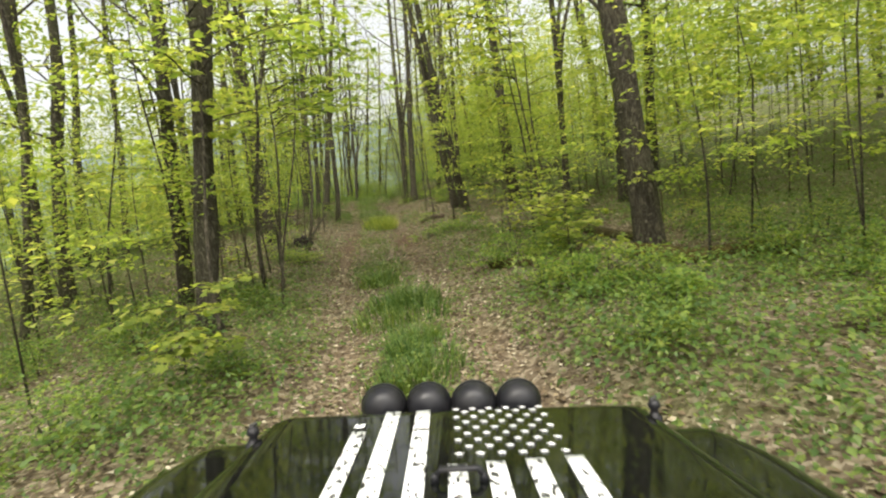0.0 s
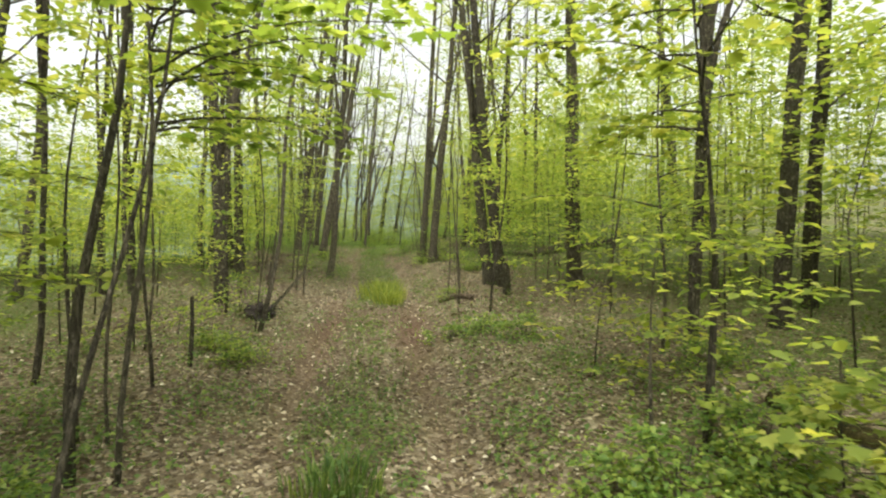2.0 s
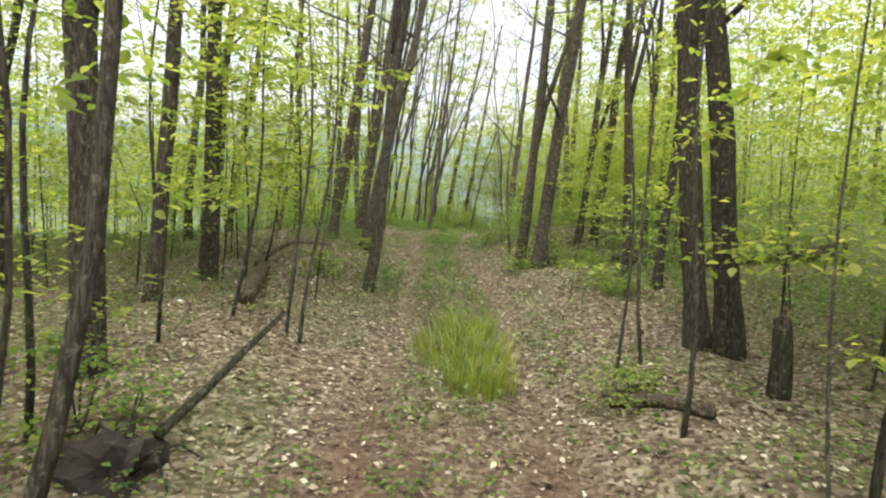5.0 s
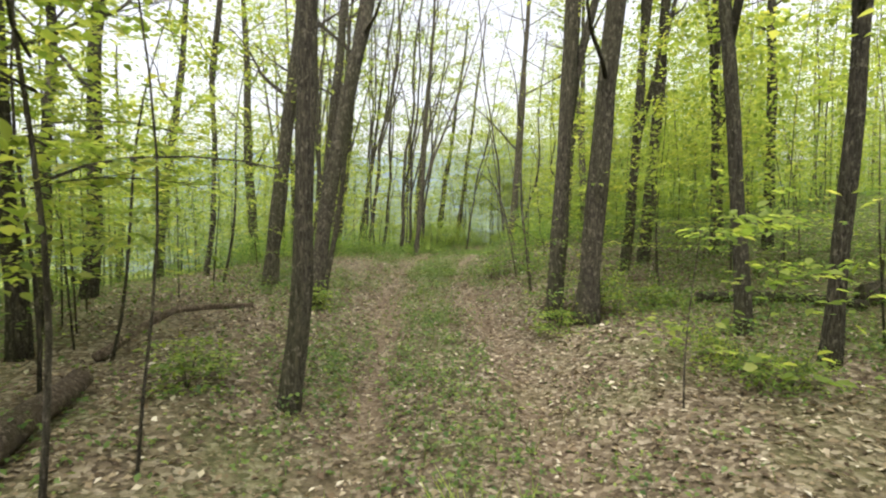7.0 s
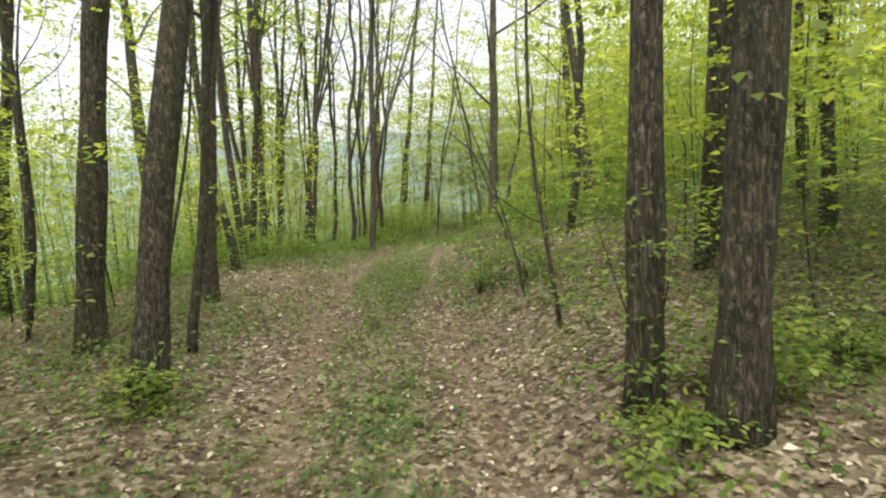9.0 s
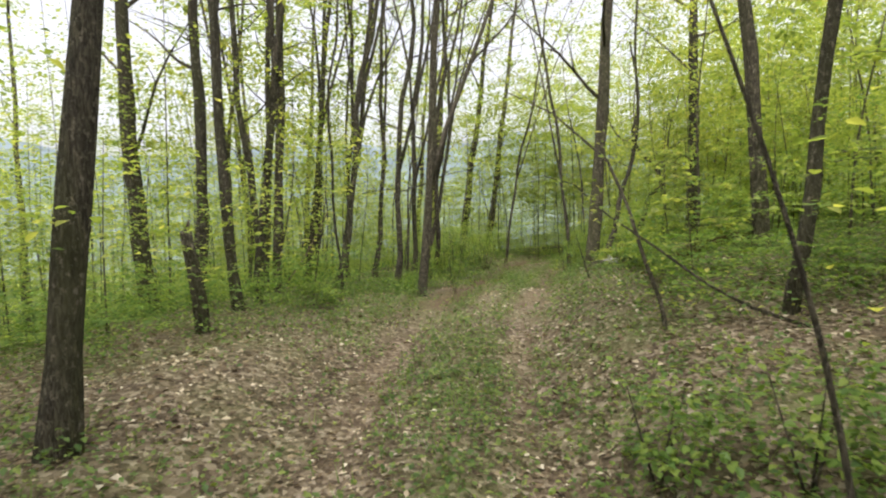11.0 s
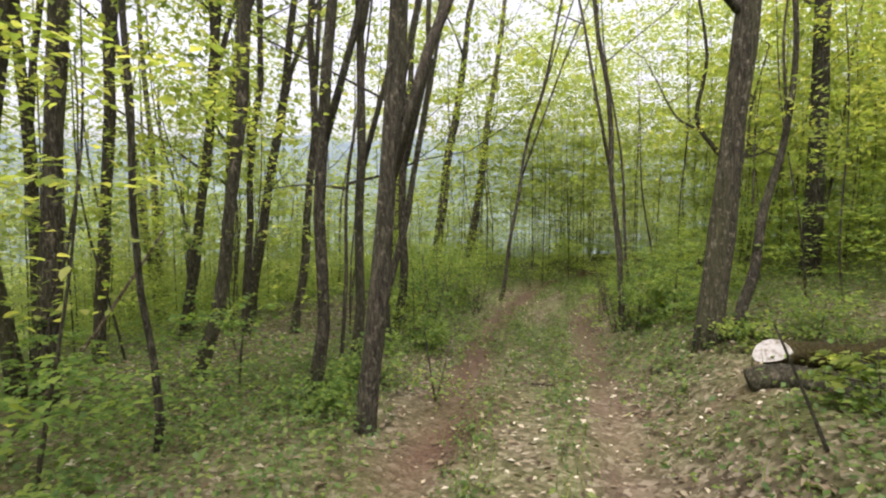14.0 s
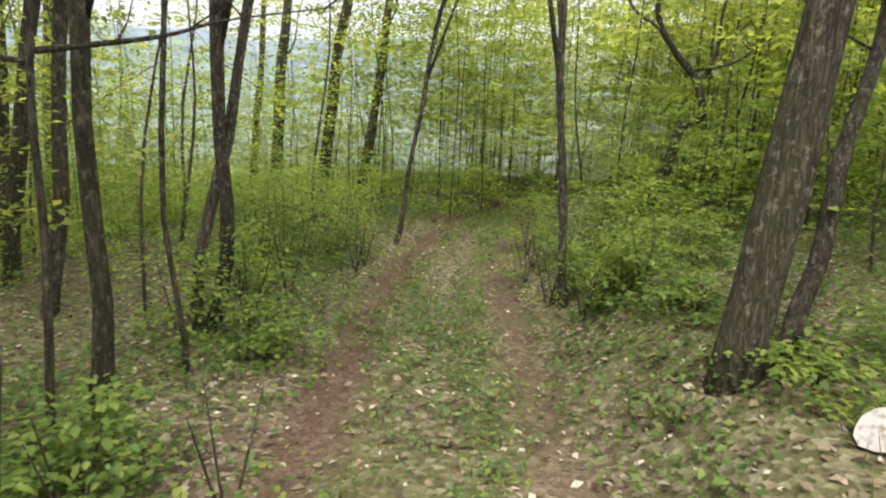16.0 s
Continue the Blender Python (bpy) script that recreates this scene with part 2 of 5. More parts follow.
def patchy(x, y, s=1.0):
    return 0.5 + 0.25 * np.sin(1.3 * s * x + 0.7 * y * s + 1) + 0.25 * np.sin(0.8 * s * y - 1.1 * s * x) * np.cos(0.5 * s * x + 2)


def ruts(x, y):
    u = np.asarray(x) - trail_x(y)
    return np.maximum(np.exp(-(((u - 0.74) / 0.22) ** 2)), np.exp(-(((u + 0.74) / 0.22) ** 2)))


def bumps(x, y):
    near = np.exp(-((np.hypot(x + 1, y - 18) / 60) ** 2))
    n = 0.03 * np.sin(1.7 * x + 0.6 * y) * np.sin(1.1 * y - 0.5 * x) + 0.018 * np.sin(3.9 * x - 2.3 * y + 1) + 0.014 * np.sin(5.3 * y + 2.7 * x) * np.cos(4.1 * x)
    return (n - 0.07 * ruts(x, y)) * near


def land(x, y):
    return lay(x, y) + bumps(np.asarray(x, float), np.asarray(y, float))


TRAIL_GREEN = ([0, 7, 10, 15, 18, 22, 30, 45], [1, 1.0, 0.85, 0.35, 0.8, 0.6, 0.75, 0.9])


def build_ground():
    far = np.array([1.0, 2, 3.5, 6, 9, 13, 19, 27, 40, 60, 90, 140, 220, 350, 600, 1000, 1700])
    gx = np.concatenate([-14 - far[::-1], np.arange(-14, 14.01, 0.14), 14 + far])
    gy = np.concatenate([-8 - far[::-1], np.arange(-8, 56.01, 0.16), 56 + far])
    X, Y = np.meshgrid(gx, gy)
    Z = lay(X, np.clip(Y, -80, 399)) + bumps(X, Y)
    nx, ny = len(gx), len(gy)
    i = np.arange(nx * ny).reshape(ny, nx)
    quads = np.stack([i[:-1, :-1], i[:-1, 1:], i[1:, 1:], i[1:, :-1]], -1).reshape(-1, 4)
    tris = np.concatenate([quads[:, [0, 1, 2]], quads[:, [0, 2, 3]]], 0)
    me = array_mesh("ground", np.stack([X, Y, Z], -1).reshape(-1, 3), tris, FLOOR)
    u = X - trail_x(Y)
    rut = ruts(X, Y) * (0.3 + 0.25 * np.sin(Y * 0.9) * np.sin(Y * 0.37 + 1))
    green = 0.30 * np.where(Y < 33, np.exp(-((u / 0.4) ** 2)), np.exp(-(((np.abs(u) - 0.36) / 0.15) ** 2))) * np.interp(Y, TRAIL_GREEN[0], TRAIL_GREEN[1]) + 0.12 * smoothstep(np.abs(u), 1.0, 1.6) + 0.5 * smoothstep(np.abs(u), 3, 8) + 0.45 * smoothstep(np.hypot(X, Y - 18), 22, 45) + 0.25 * smoothstep(Y, 28, 36)
    raw = 0.95 * np.exp(-(((X + 2.4 - 0.45 * (Y - 35.5)) / 0.3) ** 2) - ((Y - 35.6) / 0.85) ** 2) + np.exp(-(((u + 0.74) / 0.24) ** 2)) * 0.75 * smoothstep(Y, 35.5, 37.5) + np.exp(-(((u - 0.74) / 0.2) ** 2)) * 0.45 * smoothstep(Y, 36, 38) + 0.55 * np.exp(-(((np.abs(u) - 0.74) / 0.25) ** 2)) * np.exp(-(((Y - 15) / 2.5) ** 2))
    raw = raw + 0.55 * np.exp(-((u / 1.3) ** 2) - ((Y - 15.3) / 2.2) ** 2) * patchy(X, Y, 1.9)
    raw = raw + 0.9 * np.exp(-(((X - 0.5) / 0.8) ** 2) - ((Y - 35.5) / 0.28) ** 2)
    green = green * (1 - 0.75 * np.exp(-(((X + 6.8) / 2.6) ** 2) - ((Y - 42) / 3.0) ** 2))
    for name, val in (("rut", rut), ("green", green), ("raw", raw)):
        at = me.attributes.new(name, "FLOAT", "POINT")
        at.data.foreach_set("value", np.clip(val, 0, 1).astype(np.float32).ravel())
    me.shade_smooth()
    tagged(new("ground", me), "forest floor of tan leaf litter with two wheel ruts and grass", "ground", kind="structure")


build_ground()


# ---- foliage shared by the trees ----
def spray(r, start, out, length, n, droop=0.15):
    """Leaves in clusters at the twig ends of a flat branch that runs outward."""
    out = np.asarray(out, float)
    side = np.cross(out, (0, 0, 1.0))
    side /= np.linalg.norm(side) + 1e-9
    m = max(n // 4, 2)
    along = (0.12 + 0.88 * r.random(m) ** 0.75) * length
    fan = (r.random(m) - 0.5) * length * 0.9 * np.sqrt(along / length)
    knot = start + np.outer(along, out) + np.outer(fan, side)
    knot[:, 2] += -droop * (along / length) ** 2 * length * 0.5 + r.normal(0, 0.05, m) * length ** 0.5
    of = r.integers(0, m, n)
    w = r.random(n) * 2 * math.pi
    ring = np.stack([np.cos(w), np.sin(w), r.normal(-0.25, 0.25, n)], 1)
    pos = knot[of] + ring * (1, 1, 0.5) * (0.04 + 0.13 * r.random(n))[:, None]
    aim = ring + 0.35 * out
    up = np.outer(np.ones(n), (0, 0, 1.0)) + r.normal(0, 0.24, (n, 3))
    return pos, aim, up


SHAPES = {}


def crown_mesh(seed, low, high, reach, sprays, per, size):
    """A crown of flat leaf sprays round an upright axis, between two heights."""
    r = np.random.default_rng(seed)
    P, A, U = [], [], []
    for k in range(sprays):
        h = low + (high - low) * (k + r.random()) / sprays
        w = r.random() * 2 * math.pi
        f = (h - low) / (high - low)
        length = reach * (0.55 + 0.6 * r.random()) * (1.0 - 0.55 * f ** 2)
        start = np.array([0.0, 0.0, h]) + np.array([math.cos(w), math.sin(w), 0.1]) * length * (0.1 + 0.2 * r.random())
        p, a, u = spray(r, start, (math.cos(w), math.sin(w), 0.25 * r.random() + 0.1), length, per)
        P.append(p), A.append(a), U.append(u)
    P, A, U = (np.concatenate(q) for q in (P, A, U))
    S = size * (0.6 + 0.7 * r.random(len(P)))
    v, t = leaves(P, A, U, S)
    me = array_mesh("crown", v, t, LEAF)
    SHAPES[me] = (P, A, U, S)
    return me


def hang(name, me, root, turn, scale):
    """Hangs a shared crown on a tree; beside the trail, where passing vehicles keep the way clear, a trimmed one of its own."""
    x, y, z = root.location
    u = abs(x - float(trail_x(y)))
    ob = new(name, me)
    ob.parent = root
    if u < 4.6 and -3 < y < 48:
        P, A, U, S = SHAPES[me]
        m = np.array(Euler(turn).to_matrix()) * np.array(scale)
        W = P @ m.T + np.array([x, y, z])
        side = np.abs(W[:, 0] - trail_x(W[:, 1]))
        high = W[:, 2] - lay(W[:, 0], W[:, 1])
        airy = np.random.default_rng(len(P) + int(100 * abs(x + y))).random(len(P)) < (0.7 if me in BUSH else 0.5 if me in LOW and u < 2.9 else 0.5 if x < float(trail_x(y)) and me not in BUSH else 0.85)
        thin = np.random.default_rng(int(70 * abs(x + 2 * y)) + 2).random(len(P)) < (0.35 if y < 14 else 0.16)
        keep = airy & (thin | (side > 2.6) | (high < 3.4)) & ((side > (1.15 if me in BUSH else 1.85) - 0.25 * np.clip(high - 2.2, 0, 2)) | (high > 3.6) | ((high < 0.35) & (side < 1.0)))
        if y > 30 and x < float(trail_x(y)) and me in HIGH_THIN:
            keep &= np.random.default_rng(int(31 * abs(x + 3 * y))).random(len(P)) < 0.6
            S = S * 0.8
        fine = u < 2.7 and S.mean() < 0.118
        again = np.random.default_rng(int(50 * abs(x * y)) + 1)
        P2, A2, U2, S2 = (P @ m.T)[keep], (A @ m.T)[keep], U[keep], S[keep] * (0.85 if fine else 0.76)
        more = again.random(len(P2)) < (0.25 if fine else 0.75)
        P2 = np.concatenate([P2, P2[more] + again.normal(0, 0.09, (more.sum(), 3))])
        A2 = np.concatenate([A2, A2[more] + again.normal(0, 0.5, (more.sum(), 3))])
        U2, S2 = np.concatenate([U2, U2[more]]), np.concatenate([S2, S2[more]])
        v, t = leaves(P2, A2, U2, S2, rich=fine)
        ob.data = array_mesh(name, v, t, SHRUB if me in BUSH else LEAF)
    else:
        ob.rotation_euler, ob.scale = turn, scale
    return ob


HIGH = [crown_mesh(10 + k, 4.4, 13.0, 3.5, 18, 92, 0.155) for k in range(6)]
HIGH_THIN = [crown_mesh(90 + k, 4.6, 13.0, 3.2, 13, 76, 0.14) for k in range(4)]
MID = [crown_mesh(30 + k, 2.6, 9.5, 2.5, 18, 80, 0.125) for k in range(6)]
LOW = [crown_mesh(50 + k, 1.1, 4.5, 1.55, 14, 66, 0.1) for k in range(7)]
BUSH = [crown_mesh(70 + k, 0.12, 1.3, 0.7, 22, 36, 0.055) for k in range(5)]

count = 0


def tree(x, y, d, lx, ly, fork=0, fdir=0.0, h=13.0, low=0, bare=0, label=""):
    """A forest tree: trunk with root flare, limbs and a crown of leaves."""
    global count
    count += 1
    r = random.Random(count * 7 + 3)
    z = float(land(x, y))
    slim = d < 0.15
    name = "stump" if h < 3 else ("young_tree" if slim else "tree")
    text = label or ("broken grey tree stub on the forest floor" if h < 3 else "slim young tree with dark bark and spring leaves" if slim else "tall forest tree with furrowed grey-brown bark and yellow-green leaves")
    root = thing(name, text, "tree stump" if h < 3 else "tree", "" if h < 3 else "trees along the trail", (x, y, z - 0.05))
    R = d / 2
    steps = 18
    near = abs(x - float(trail_x(y))) < 12 and -5 < y < 48
    bend = (0.010 if abs(x - float(trail_x(y))) < 5 else 0.02) + 0.02 * r.random() + (0.02 if slim else 0) + (0.03 if slim and y > 30 else 0)
    kink = 0.9 + 0.7 * r.random()
    ph = r.random() * 6
    ax = lambda s: Vector((lx * s + bend * (math.sin(s * kink + ph) - math.sin(ph)) + 0.5 * bend * math.sin(s * 2.9 + ph), ly * s + bend * (math.cos(s * kink * 0.8 + ph) - math.cos(ph)), s))
    hs = [-0.3] + [h * (i / steps) ** 1.35 for i in range(1, steps + 1)]
    pts = [ax(s) for s in hs]
    rad = [max(R * (1 - 0.72 * s / max(h, 9)) * (1 + 0.38 * math.exp(-max(s, 0.0) / 0.16)) * (1 + 0.07 * math.sin(s * 3.1 + ph) + 0.04 * math.sin(s * 7.3)), 0.012) for s in hs]
    v, f = tube(pts, rad, 12 if d > 0.12 else 8, 0.05, count)
    trunk = mesh_object("trunk", v, f, BARK if h > 3 else DEADWOOD, root)
    if h < 3:
        return root
    limbs = (r.randint(6, 9) if not slim else r.randint(5, 7)) if near else 3
    forks = 1 if fork else (r.randint(1, 2) if near and d < 0.2 and h > 6 and not low else 0)
    for k in range(limbs):
        s = (1.8 if slim else 3.0) + (h - 5) * (k + r.random()) / limbs
        main = k < forks
        if main:
            s = fork or 2.4 + 2.6 * r.random()
        w = fdir if fork and k == 0 else r.random() * 6.28
        at = ax(s - 0.35) if main else ax(s)
        thick = R * (1 - 0.72 * s / h) * (0.75 if main else 0.22 + 0.2 * r.random())
        ln = 6.0 + r.random() if main else 1.3 + 2.2 * r.random()
        rise = 0.95 if main else 0.25 + 0.6 * r.random()
        o = Vector((math.cos(w), math.sin(w), 0)) * (0.16 + 0.18 * r.random() if main else 1.0)
        lp, lr = [], []
        for i in range(7):
            q = i / 6
            lp.append(at + o * ln * q * (q ** 0.35 if main else 1) + Vector((lx, ly, 0)) * (rise * ln * q) + Vector((0.08 * (math.sin(q * 7 + ph) - math.sin(ph)), 0.08 * (math.cos(q * 5 + ph) - math.cos(ph)), rise * ln * q + 0.15 * ln * q * q)))
            lr.append(max(thick * (1 - 0.85 * q), 0.006))
        lv, lf = tube(lp, lr, 6, 0.04, k)
        if near:
            for i in range(2, 6):
                a = w + r.choice((-1, 1)) * (0.5 + 0.6 * r.random())
                tw = (0.35 + 0.6 * r.random()) * (0.5 + ln / 4)
                tp = [lp[i] + Vector((math.cos(a) * tw * q, math.sin(a) * tw * q, tw * q * (0.2 + 0.5 * r.random()))) for q in (0, 0.5, 1)]
                lv, lf = join((lv, lf), tube(tp, [lr[i] * 0.6, lr[i] * 0.4, 0.004], 5, 0.0, i))
        mesh_object("limb", lv, lf, TWIG, root)
    if not bare:
        bank = LOW if low else (HIGH_THIN if x < float(trail_x(y)) - 1 or (x > -0.5 and 17 < y < 44) else MID if slim else HIGH if near or count % 3 == 0 else HIGH_THIN)
        hang("crown", bank[count % len(bank)], root, (-ly, lx, r.random() * 6.28), (1, 1, h / 13.0 if not low else 1))
    return root


def sapling(x, y, d=0.03, h=4.0, lx=0.0, ly=0.0, bank=None):
    """A thin understorey stem with flat sprays of leaves."""
    global count
    count += 1
    r = random.Random(count * 5 + 1)
    z = float(land(x, y))
    root = thing("sapling", "thin dark sapling with sprays of fresh yellow-green leaves", "sapling", "saplings in the understorey", (x, y, z - 0.03))
    ph = r.random() * 6
    pts = [Vector((lx * s + 0.07 * math.sin(s * 1.5 + ph) - 0.07 * math.sin(ph), ly * s + 0.07 * math.cos(s * 1.2 + ph) - 0.07 * math.cos(ph), s)) for s in [-0.15] + [h * i / 9 for i in range(1, 10)]]
    v, f = tube(pts, [max(d / 2 * (1 - 0.8 * i / 9), 0.004) for i in range(10)], 6, 0.05, count)
    mesh_object("stem", v, f, TWIG, root)
    k = h / 4.2
    hang("crown", (bank or LOW)[count % len(bank or LOW)], root, (-ly, lx, r.random() * 6.28), (0.8 + 0.4 * r.random(),) * 2 + (k,))
    return root


def stub(x, y, d, lx, ly, h):
    """A broken dead stem that stands in the litter."""
    global count
    count += 1
    z = float(land(x, y))
    root = thing("broken_stem", "broken dead grey stem standing in leaf litter", "dead stem", at=(x, y, z - 0.04))
    pts = [Vector((lx * s + 0.02 * math.sin(3 * s), ly * s, s)) for s in [-0.2] + [h * i / 6 for i in range(1, 7)]]
    v, f = tube(pts, [d / 2 * (1.25 - 0.4 * i / 6) for i in range(7)], 9, 0.12, count)
    mesh_object("stem", v, f, BARK, root)
    v, f = tube([pts[-1] - Vector((0, 0, 0.02)), pts[-1] + Vector((d * 0.25, 0.01, d * 0.9))], [d * 0.22, d * 0.04], 5, 0.2, count)
    mesh_object("splinter", v, f, DEADWOOD, root)
    return root


def bush(x, y, h):
    """A low shrub of many leafy shoots."""
    global count
    count += 1
    r = random.Random(count * 3)
    root = thing("shrub", "low leafy green shrub on the forest floor", "shrub", "shrubs beside the trail", (x, y, float(land(x, y)) - 0.03))
    h = max(h, 0.25)
    for k in range(3):
        w = 2.1 * k + r.random()
        pts = [Vector((math.cos(w) * 0.25 * h * q, math.sin(w) * 0.25 * h * q, h * 0.9 * q)) for q in (0, 0.35, 0.7, 1.0)]
        v, f = tube(pts, [0.009, 0.007, 0.005, 0.003], 5, 0.05, k)
        mesh_object("shoot", v, f, TWIG, root)
    k = h / 1.3
    hang("foliage", BUSH[count % len(BUSH)], root, (0, 0, r.random() * 6.28), (max(k, 0.5) * 1.2, max(k, 0.5) * 1.2, k))
    return root


# ---- the trees along the trail ----
tree(-2.68, 7.20, 0.30, 0.111, 0.041, fork=3.3, fdir=0.2)
tree(-3.86, 9.53, 0.23, 0.070, 0.028)
tree(-6.59, 10.94, 0.26, 0.111, 0.067)
tree(-7.20, 11.36, 0.19, 0.058, 0.037)
tree(-5.38, 7.80, 0.12, 0.108, 0.075)
tree(-10.13, 18.04, 0.28, 0.113, 0.063)
tree(-8.71, 17.77, 0.21, 0.080, 0.039)
tree(3.24, 7.53, 0.39, -0.060, 0.032)
tree(5.14, 13.20, 0.26, 0.042, -0.023)
tree(6.53, 14.52, 0.26, 0.021, -0.013)
tree(3.66, 12.76, 0.16, 0.018, -0.007)
tree(9.25, 23.40, 0.34, -0.008, 0.004)
tree(-7.08, 18.03, 0.14, 0.028, 0.014)
tree(-4.29, 11.64, 0.07, 0.028, 0.016)
tree(-4.08, 16.90, 0.27, -0.028, -0.013, fork=3.2, fdir=0.3)
tree(1.88, 18.60, 0.28, -0.108, 0.028)
tree(1.62, 18.75, 0.26, -0.103, 0.024)
tree(3.43, 17.84, 0.35, -0.020, 0.009)
tree(9.22, 24.99, 0.36, -0.092, 0.058)
tree(-5.74, 22.40, 0.21, -0.010, -0.004)
tree(-6.53, 18.16, 0.13, 0.001, 0.000)
tree(-4.92, 19.18, 0.20, 0.058, 0.033)
tree(-4.97, 20.76, 0.26, -0.001, -0.001)
tree(-7.21, 19.47, 0.13, 0.005, 0.004)
tree(-2.65, 21.65, 0.19, 0.059, 0.020)
tree(-3.59, 25.48, 0.26, 0.177, 0.102)
tree(-4.62, 26.49, 0.27, 0.116, 0.040)
tree(0.34, 24.06, 0.28, 0.088, -0.015)
tree(0.02, 24.50, 0.23, 0.042, -0.004, fork=2.6, fdir=0.2)
tree(1.94, 23.30, 0.17, -0.063, 0.029)
tree(2.14, 22.14, 0.16, 0.058, -0.035)
tree(2.19, 28.00, 0.24, 0.065, -0.019)
tree(-7.55, 25.99, 0.27, 0.044, 0.031)
tree(-7.70, 25.21, 0.19, 0.033, 0.027)
tree(-6.75, 28.55, 0.12, 0.044, 0.022)
tree(4.64, 28.26, 0.20, -0.007, 0.004)
tree(4.46, 29.97, 0.15, 0.008, -0.003)
tree(-3.61, 26.42, 0.10, 0.118, 0.056)
tree(-6.84, 40.11, 0.17, 0.113, 0.034)
tree(-5.94, 35.06, 0.17, 0.111, 0.039)
tree(-6.12, 41.09, 0.18, 0.143, 0.036)
tree(1.62, 27.20, 0.18, 0.065, -0.029)
tree(1.02, 30.79, 0.13, 0.062, -0.014)
tree(3.49, 27.99, 0.16, -0.006, 0.004)
tree(-9.82, 31.97, 0.26, 0.092, 0.074)
tree(-8.74, 36.14, 0.36, -0.018, -0.013)
tree(-7.44, 38.87, 0.18, 0.047, 0.022)
tree(-7.90, 43.86, 0.25, 0.072, 0.026)
tree(-5.01, 36.79, 0.14, 0.159, 0.051)
tree(-8.22, 38.75, 0.18, -0.015, -0.008)
tree(2.27, 34.30, 0.23, -0.064, 0.033)
tree(3.26, 40.42, 0.29, 0.001, -0.000)
tree(-3.03, 35.50, 0.165, 0.076, 0.012, fork=2.3, fdir=0.1)
tree(-3.69, 36.27, 0.12, 0.091, 0.022, fork=2.6, fdir=0.1)
tree(-5.58, 33.60, 0.17, -0.029, -0.025)
tree(-6.11, 35.76, 0.14, -0.035, -0.023)
tree(-5.88, 35.86, 0.19, 0.036, 0.022)
tree(-4.35, 34.82, 0.05, 0.025, 0.011)
tree(-5.38, 39.09, 0.11, 0.033, 0.011)
tree(0.20, 36.90, 0.26, 0.063, -0.027)
tree(-11.45, 47.64, 0.26, -0.089, -0.050)
tree(-10.74, 50.68, 0.32, 0.072, 0.032)
tree(-11.96, 48.75, 0.26, -0.032, -0.019)
tree(0.12, 39.50, 0.09, -0.120, 0.041)
tree(-3.51, 37.38, 0.11, 0.063, 0.031)
tree(-4.77, 39.35, 0.13, 0.057, 0.031)
tree(-3.28, 38.94, 0.12, 0.068, 0.019)
tree(-3.31, 38.78, 0.10, 0.132, 0.040)
tree(-1.54, 43.10, 0.08, 0.200, -0.008)
tree(-3.39, 49.48, 0.33, 0.147, 0.014)
tree(-2.20, 49.30, 0.27, 0.133, 0.003)
tree(-4.94, 51.69, 0.38, 0.087, 0.015)
tree(-5.96, 53.88, 0.27, 0.081, 0.017)
tree(-3.19, 37.94, 0.04, 0.044, 0.015)
tree(-6.87, 34.90, 0.22, 0.018, 0.011)
sapling(-4.18, 7.82, 0.041, 4.5, 0.124, 0.066)
sapling(-1.99, 8.19, 0.043, 4, 0.167, 0.041)
sapling(-2.45, 9.21, 0.080, 6, 0.081, 0.022)
sapling(3.41, 6.33, 0.035, 3, -0.027, 0.014)
sapling(1.66, 9.27, 0.035, 1.6, 0.058, -0.010)
sapling(4.45, 5.27, 0.030, 2.5, 0.003, -0.003)
sapling(-3.67, 7.80, 0.035, 2.5, 0.112, 0.053)
sapling(-2.84, 9.97, 0.036, 4, 0.035, 0.016)
sapling(-2.61, 9.98, 0.032, 4, -0.019, -0.008)
sapling(-3.58, 15.69, 0.053, 4.5, 0.057, 0.017)
sapling(2.00, 9.19, 0.041, 4.5, -0.045, 0.017)
sapling(7.95, 18.81, 0.080, 6, 0.017, -0.009)
sapling(0.74, 16.58, 0.048, 3.5, -0.007, 0.000)
sapling(-3.14, 9.32, 0.028, 4, -0.011, -0.007)
sapling(-3.93, 13.37, 0.042, 4, 0.086, 0.036)
sapling(1.83, 11.20, 0.022, 1.2, 0.052, -0.013)
sapling(-2.74, 18.37, 0.049, 4, 0.056, 0.014)
sapling(-3.66, 18.73, 0.051, 4, 0.082, 0.027)
sapling(0.58, 18.03, 0.039, 4, -0.037, 0.005)
sapling(0.64, 14.58, 0.018, 4, -0.035, 0.008)
sapling(3.46, 15.50, 0.055, 4, 0.041, -0.027)
sapling(-4.02, 13.26, 0.032, 4, 0.018, 0.016)
sapling(-3.87, 14.32, 0.032, 0.5, 0.191, 0.127)
sapling(-2.91, 18.44, 0.041, 5, 0.014, 0.004)
sapling(0.86, 18.19, 0.043, 5, -0.066, 0.017)
sapling(1.21, 15.32, 0.052, 5, 0.053, -0.030)
sapling(-3.96, 17.75, 0.042, 5, 0.007, 0.004)
sapling(-3.13, 20.21, 0.024, 4.5, 0.012, 0.008)
sapling(-4.71, 22.35, 0.039, 4, 0.154, 0.104)
sapling(-5.77, 27.20, 0.056, 4.5, 0.114, 0.053)
sapling(-6.15, 23.15, 0.045, 5, 0.044, 0.036)
sapling(0.65, 21.52, 0.018, 1.5, 0.029, -0.010)
sapling(-0.13, 26.22, 0.049, 6, -0.028, 0.003)
sapling(-0.27, 27.54, 0.029, 3, -0.256, 0.034)
sapling(-0.10, 26.47, 0.020, 3, 0.015, -0.003)
